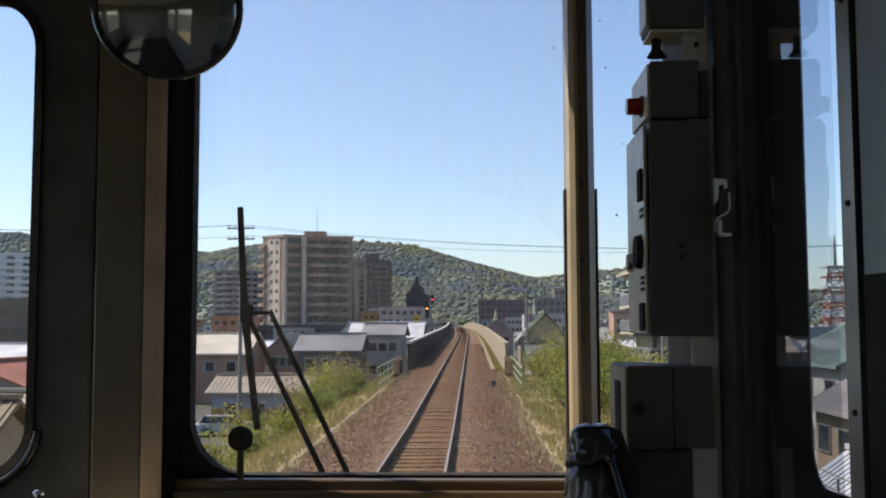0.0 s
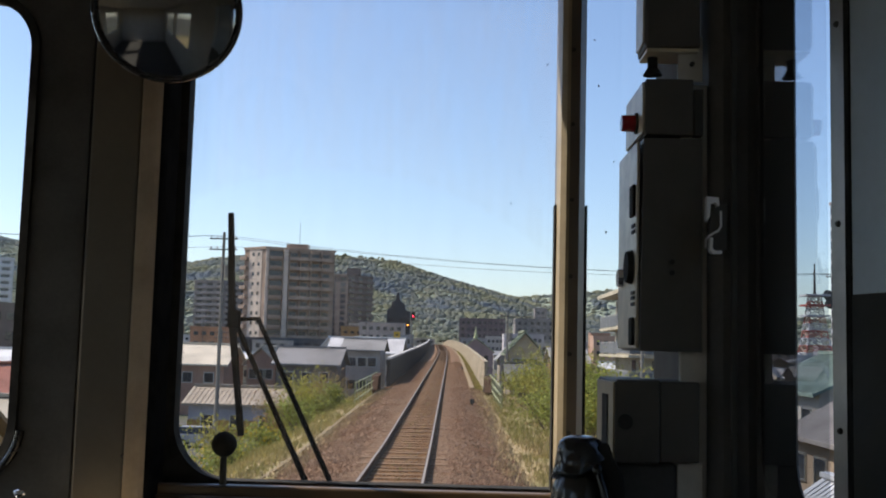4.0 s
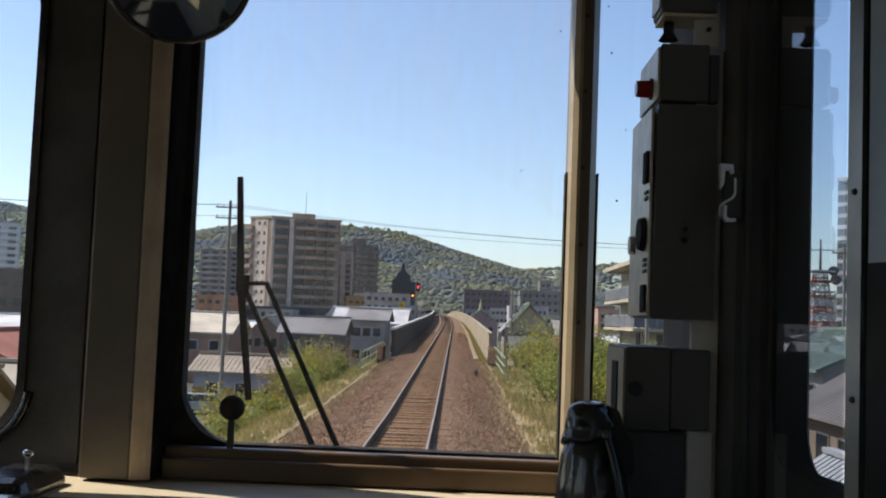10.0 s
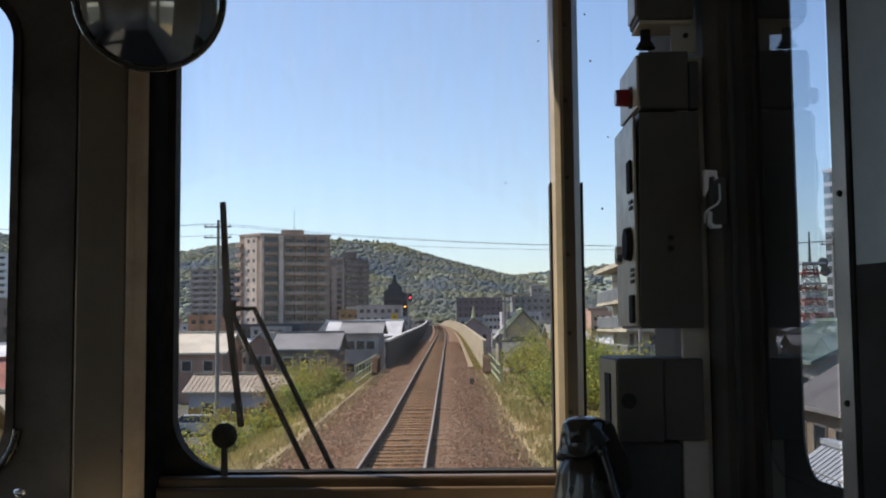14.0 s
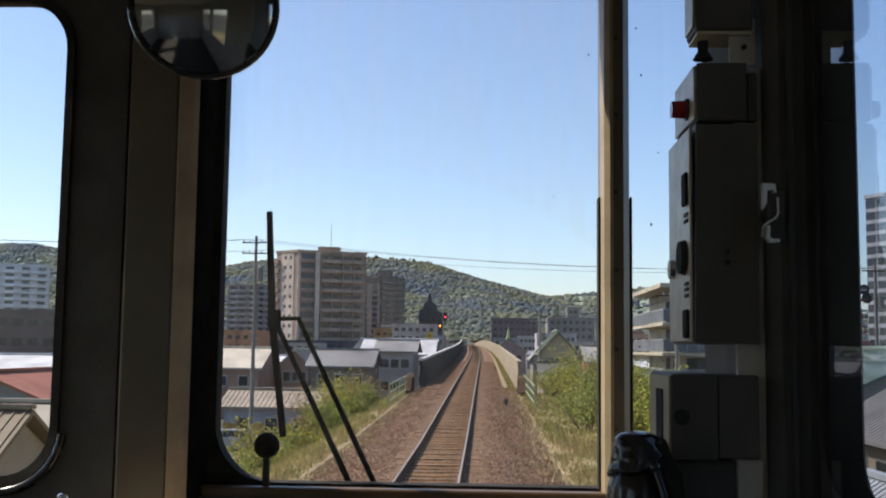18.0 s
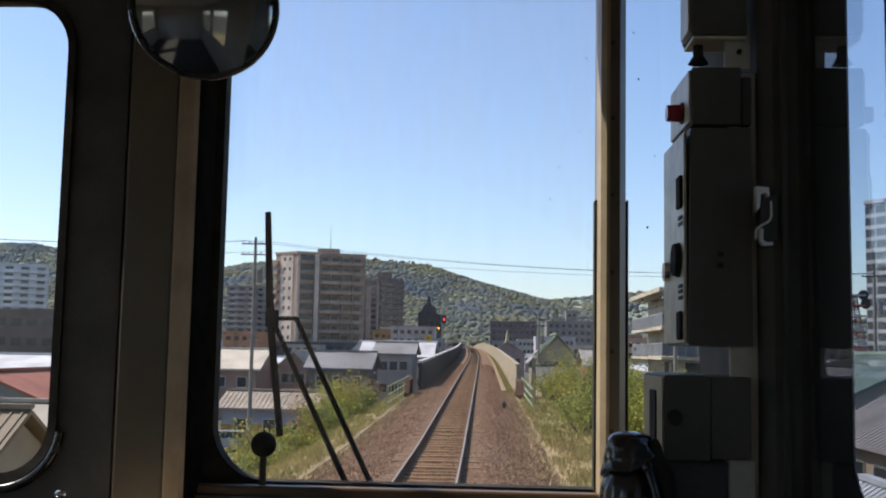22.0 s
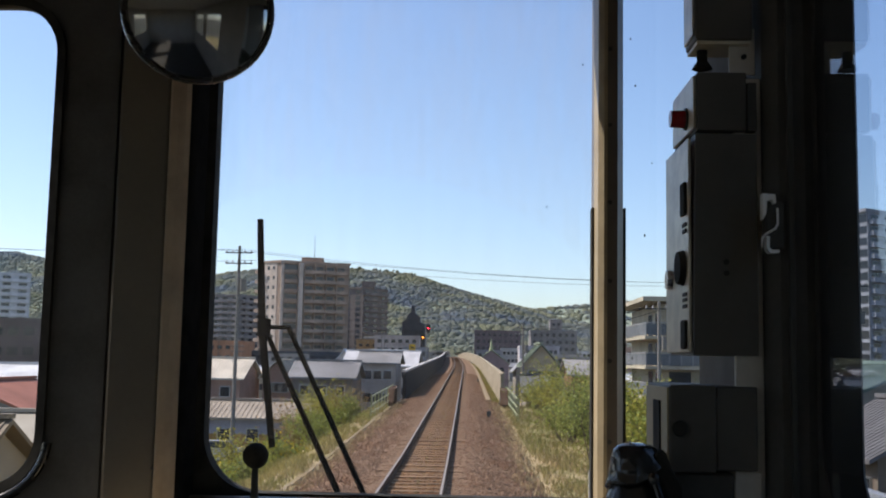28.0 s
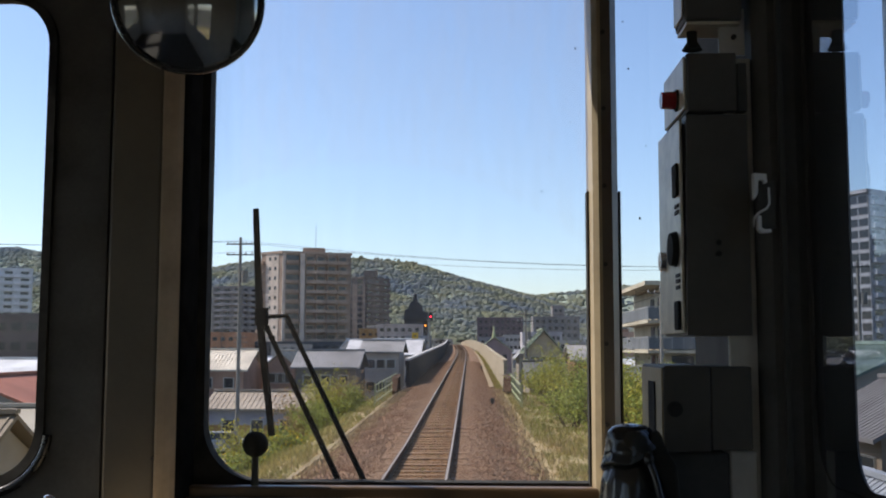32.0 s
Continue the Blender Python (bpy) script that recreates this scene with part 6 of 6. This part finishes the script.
def scatter_stones(count, seed, lo, hi, mat, label):
    gen = np.random.default_rng(seed)
    base = np.array([(1, 0, 0), (-0.8, 0.5, 0.1), (-0.6, -0.8, 0), (0.1, 0.2, 0.9), (0.3, 0.9, -0.1), (0.2, -0.1, -0.7)])
    tri = np.array([(0, 4, 3), (4, 1, 3), (1, 2, 3), (2, 0, 3), (0, 5, 4), (4, 5, 1), (1, 5, 2), (2, 5, 0)])
    ys = 10 + 100 * gen.uniform(0, 1, count) ** 1.7
    off = gen.uniform(lo, hi, count) * np.where(gen.uniform(0, 1, count) < 0.5, -1, 1)
    keep = np.abs(np.abs(off) - GAUGE) > 0.07
    ys, off = ys[keep], off[keep]
    n = len(ys)
    z = np.where(np.abs(off) < 0.5, -0.184, np.where(np.abs(off) < 1.5, -0.176, -0.17 - (np.abs(off) - 1.5) * 0.235)) + np.array([zc(q) for q in ys])
    size = gen.uniform(0.014, 0.036, n)
    ang = gen.uniform(0, 6.28, n)
    c, s = np.cos(ang), np.sin(ang)
    v = base[None] * gen.uniform(0.6, 1.3, (n, 6, 1)) * size[:, None, None]
    X = v[:, :, 0] * c[:, None] - v[:, :, 1] * s[:, None] + (off + np.array([xc(q) for q in ys]))[:, None]
    Y = v[:, :, 0] * s[:, None] + v[:, :, 1] * c[:, None] + ys[:, None]
    Z = v[:, :, 2] * 0.8 + z[:, None]
    verts = np.stack([X, Y, Z], -1).reshape(-1, 3).tolist()
    faces = (tri[None] + (np.arange(n) * 6)[:, None, None]).reshape(-1, 3).tolist()
    return tagged(mesh_object("ballast_stones", verts, faces, M[mat]), label, "stones", kind="stuff")


scatter_stones(64000, 4, 0.5, 2.8, "stone", "loose brown ballast stones beside the rails")
scatter_stones(24000, 5, 0.0, 0.5, "rust_stone", "rust stained ballast stones between the rails")


def bank_height(o, y):
    """The bank's surface at an offset from the track."""
    return float(np.interp(o, [q[0] for q in bank], [q[1] for q in bank])) + zc(y) + 0.16 * noise.noise(Vector((o * 0.7, y * 0.5, 1.7))) - 0.03


def blades(name, count, seed, off0, off1, y0, y1, tall, label, mat="grass", wide=1.0, base=None):
    gen = np.random.default_rng(seed)
    ys = y0 + (y1 - y0) * gen.uniform(0, 1, count) ** 1.6
    off = gen.uniform(off0, off1, count)
    h = gen.uniform(0.35, 1.0, count) * tall * (0.45 + 0.55 * np.abs(np.sin(ys * 0.55 + off * 2)))
    ang = gen.uniform(0, 6.28, count)
    wdt = gen.uniform(0.006, 0.018, count) * wide
    x = off + np.array([xc(q) for q in ys])
    lean = gen.normal(0, 0.35, (count, 2)) * h[:, None]
    z = np.array([zc(q) + base if base is not None else bank_height(o, q) for o, q in zip(off, ys)])
    p0 = np.stack([x - wdt * np.cos(ang), ys - wdt * np.sin(ang), z], -1)
    p1 = np.stack([x + wdt * np.cos(ang), ys + wdt * np.sin(ang), z], -1)
    p2 = np.stack([x + lean[:, 0], ys + lean[:, 1], z + h], -1)
    verts = np.stack([p0, p1, p2], 1).reshape(-1, 3).tolist()
    faces = np.arange(count * 3).reshape(-1, 3).tolist()
    return tagged(mesh_object(name, verts, faces, M[mat]), label, "grass", kind="stuff")


blades("verge_grass", 42000, 6, 3.0, 9.5, 6, 57.5, 0.34, "rough green and straw grass on the bank", wide=1.6)
blades("verge_grass", 42000, 7, -10.0, -3.05, 6, 57.5, 0.36, "rough green grass on the side of the bank", wide=1.6)
blades("dry_grass", 14000, 9, 2.6, 4.4, 6, 57.5, 0.2, "dry straw coloured grass beside the ballast", "straw", 1.3)
blades("dry_grass", 6000, 10, -3.6, -3.0, 6, 57.5, 0.16, "dry straw coloured grass beside the kerb", "straw", 1.3)

blades("weeds", 9000, 12, 2.46, 2.9, 59, 190, 0.22, "low green weeds along the foot of the parapet", "grass", 2.2, -0.48)
blades("dry_grass", 6000, 13, 1.95, 2.8, 7, 57.5, 0.17, "dry straw coloured grass on the ballast shoulder", "straw", 1.2, -0.40)
blades("dry_grass", 6000, 14, -2.8, -2.0, 7, 57.5, 0.17, "dry straw coloured grass on the ballast shoulder", "straw", 1.2, -0.40)
blades("weeds", 700, 15, -0.3, 0.3, 9, 57.5, 0.09, "sparse low green weeds between the rails", "grass", 1.0, -0.19)


def shrub(x, y, z, w, h, seed, leafmat, label, twigs=9, leaves=1500, bloom=0):
    """Stems that fork, and many small leaves round their ends."""
    rnd = random.Random(seed)
    t = thing("shrub", label, "shrub", (x, y, z), "line-side shrubs")
    bm = bmesh.new()
    tips = []
    for i in range(twigs):
        a, lean = rnd.uniform(0, 6.28), rnd.uniform(0.15, 1.0)
        p = Vector((rnd.uniform(-0.1, 0.1) * w, rnd.uniform(-0.1, 0.1) * w, -0.1))
        d = Vector((math.cos(a) * lean * w * 0.5, math.sin(a) * lean * w * 0.5, h * rnd.uniform(0.5, 0.95)))
        q = p + d * 0.55
        add_tube(bm, p, q, 0.022, 0.013, 5, False)
        for k in range(3):
            e = q + d * 0.4 + Vector((rnd.uniform(-0.2, 0.2) * w, rnd.uniform(-0.2, 0.2) * w, rnd.uniform(-0.15, 0.12) * h))
            add_tube(bm, q, e, 0.012, 0.004, 4, False)
            tips += [e, q.lerp(e, 0.5), q]
    part("stems", bm, M["twig"], t, "grey brown stems")
    for name, n, mat, size in (("leaves", leaves, leafmat, 0.05), ("blossom", bloom, "bloom", 0.04)):
        if not n:
            continue
        verts, faces = [], []
        for i in range(n):
            c = rnd.choice(tips) + Vector((rnd.gauss(0, 0.13) * w, rnd.gauss(0, 0.13) * w, rnd.gauss(0, 0.1) * h + (0.05 if name == "blossom" else 0)))
            c.z = max(c.z, 0.02)
            u = Vector((rnd.gauss(0, 1), rnd.gauss(0, 1), rnd.gauss(0, 1))).normalized()
            v = u.cross(Vector((rnd.gauss(0, 1), rnd.gauss(0, 1), rnd.gauss(0, 1)))).normalized()
            s = size * rnd.uniform(0.6, 1.5)
            o = len(verts)
            verts += [tuple(c - u * s), tuple(c + v * s * 0.55), tuple(c + u * s), tuple(c - v * s * 0.55)]
            faces.append((o, o + 1, o + 2, o + 3))
        mesh_object(name, verts, faces, M[mat], t)
    return t


bush = random.Random(21)
for i in range(34):
    y = bush.uniform(13, 57)
    o = -bush.uniform(4.4, 8.6)
    yellow = bush.random() < 0.35
    shrub(xc(y) + o, y, bank_height(o, y), bush.uniform(1.0, 2.2), bush.uniform(0.7, 1.7), 100 + i, "leaf", "green shrub with yellow blossom on the bank" if yellow else "bright green shrub on the side of the bank", 8, 1100, 260 if yellow else 0)
for i in range(30):
    y = bush.uniform(27, 57)
    o = bush.uniform(4.7, 8.0)
    gold = i % 2 == 0
    shrub(xc(y) + o, y, bank_height(o, y), bush.uniform(1.6, 3.0), bush.uniform(1.1, 3.0), 200 + i, "leaf_yellow" if gold else "leaf", "yellow green spring shrub on the bank" if gold else "loose green shrub on the bank", 10, 1500)
for i in range(7):
    y = bush.uniform(40, 57)
    o = -bush.uniform(5.0, 8.4)
    shrub(xc(y) + o, y, bank_height(o, y), bush.uniform(1.8, 2.8), bush.uniform(1.7, 2.7), 300 + i, "leaf_red" if i % 2 else "leaf_yellow", "reddish brown spring shrub on the bank" if i % 2 else "tall yellow green spring shrub on the bank", 12, 1700)
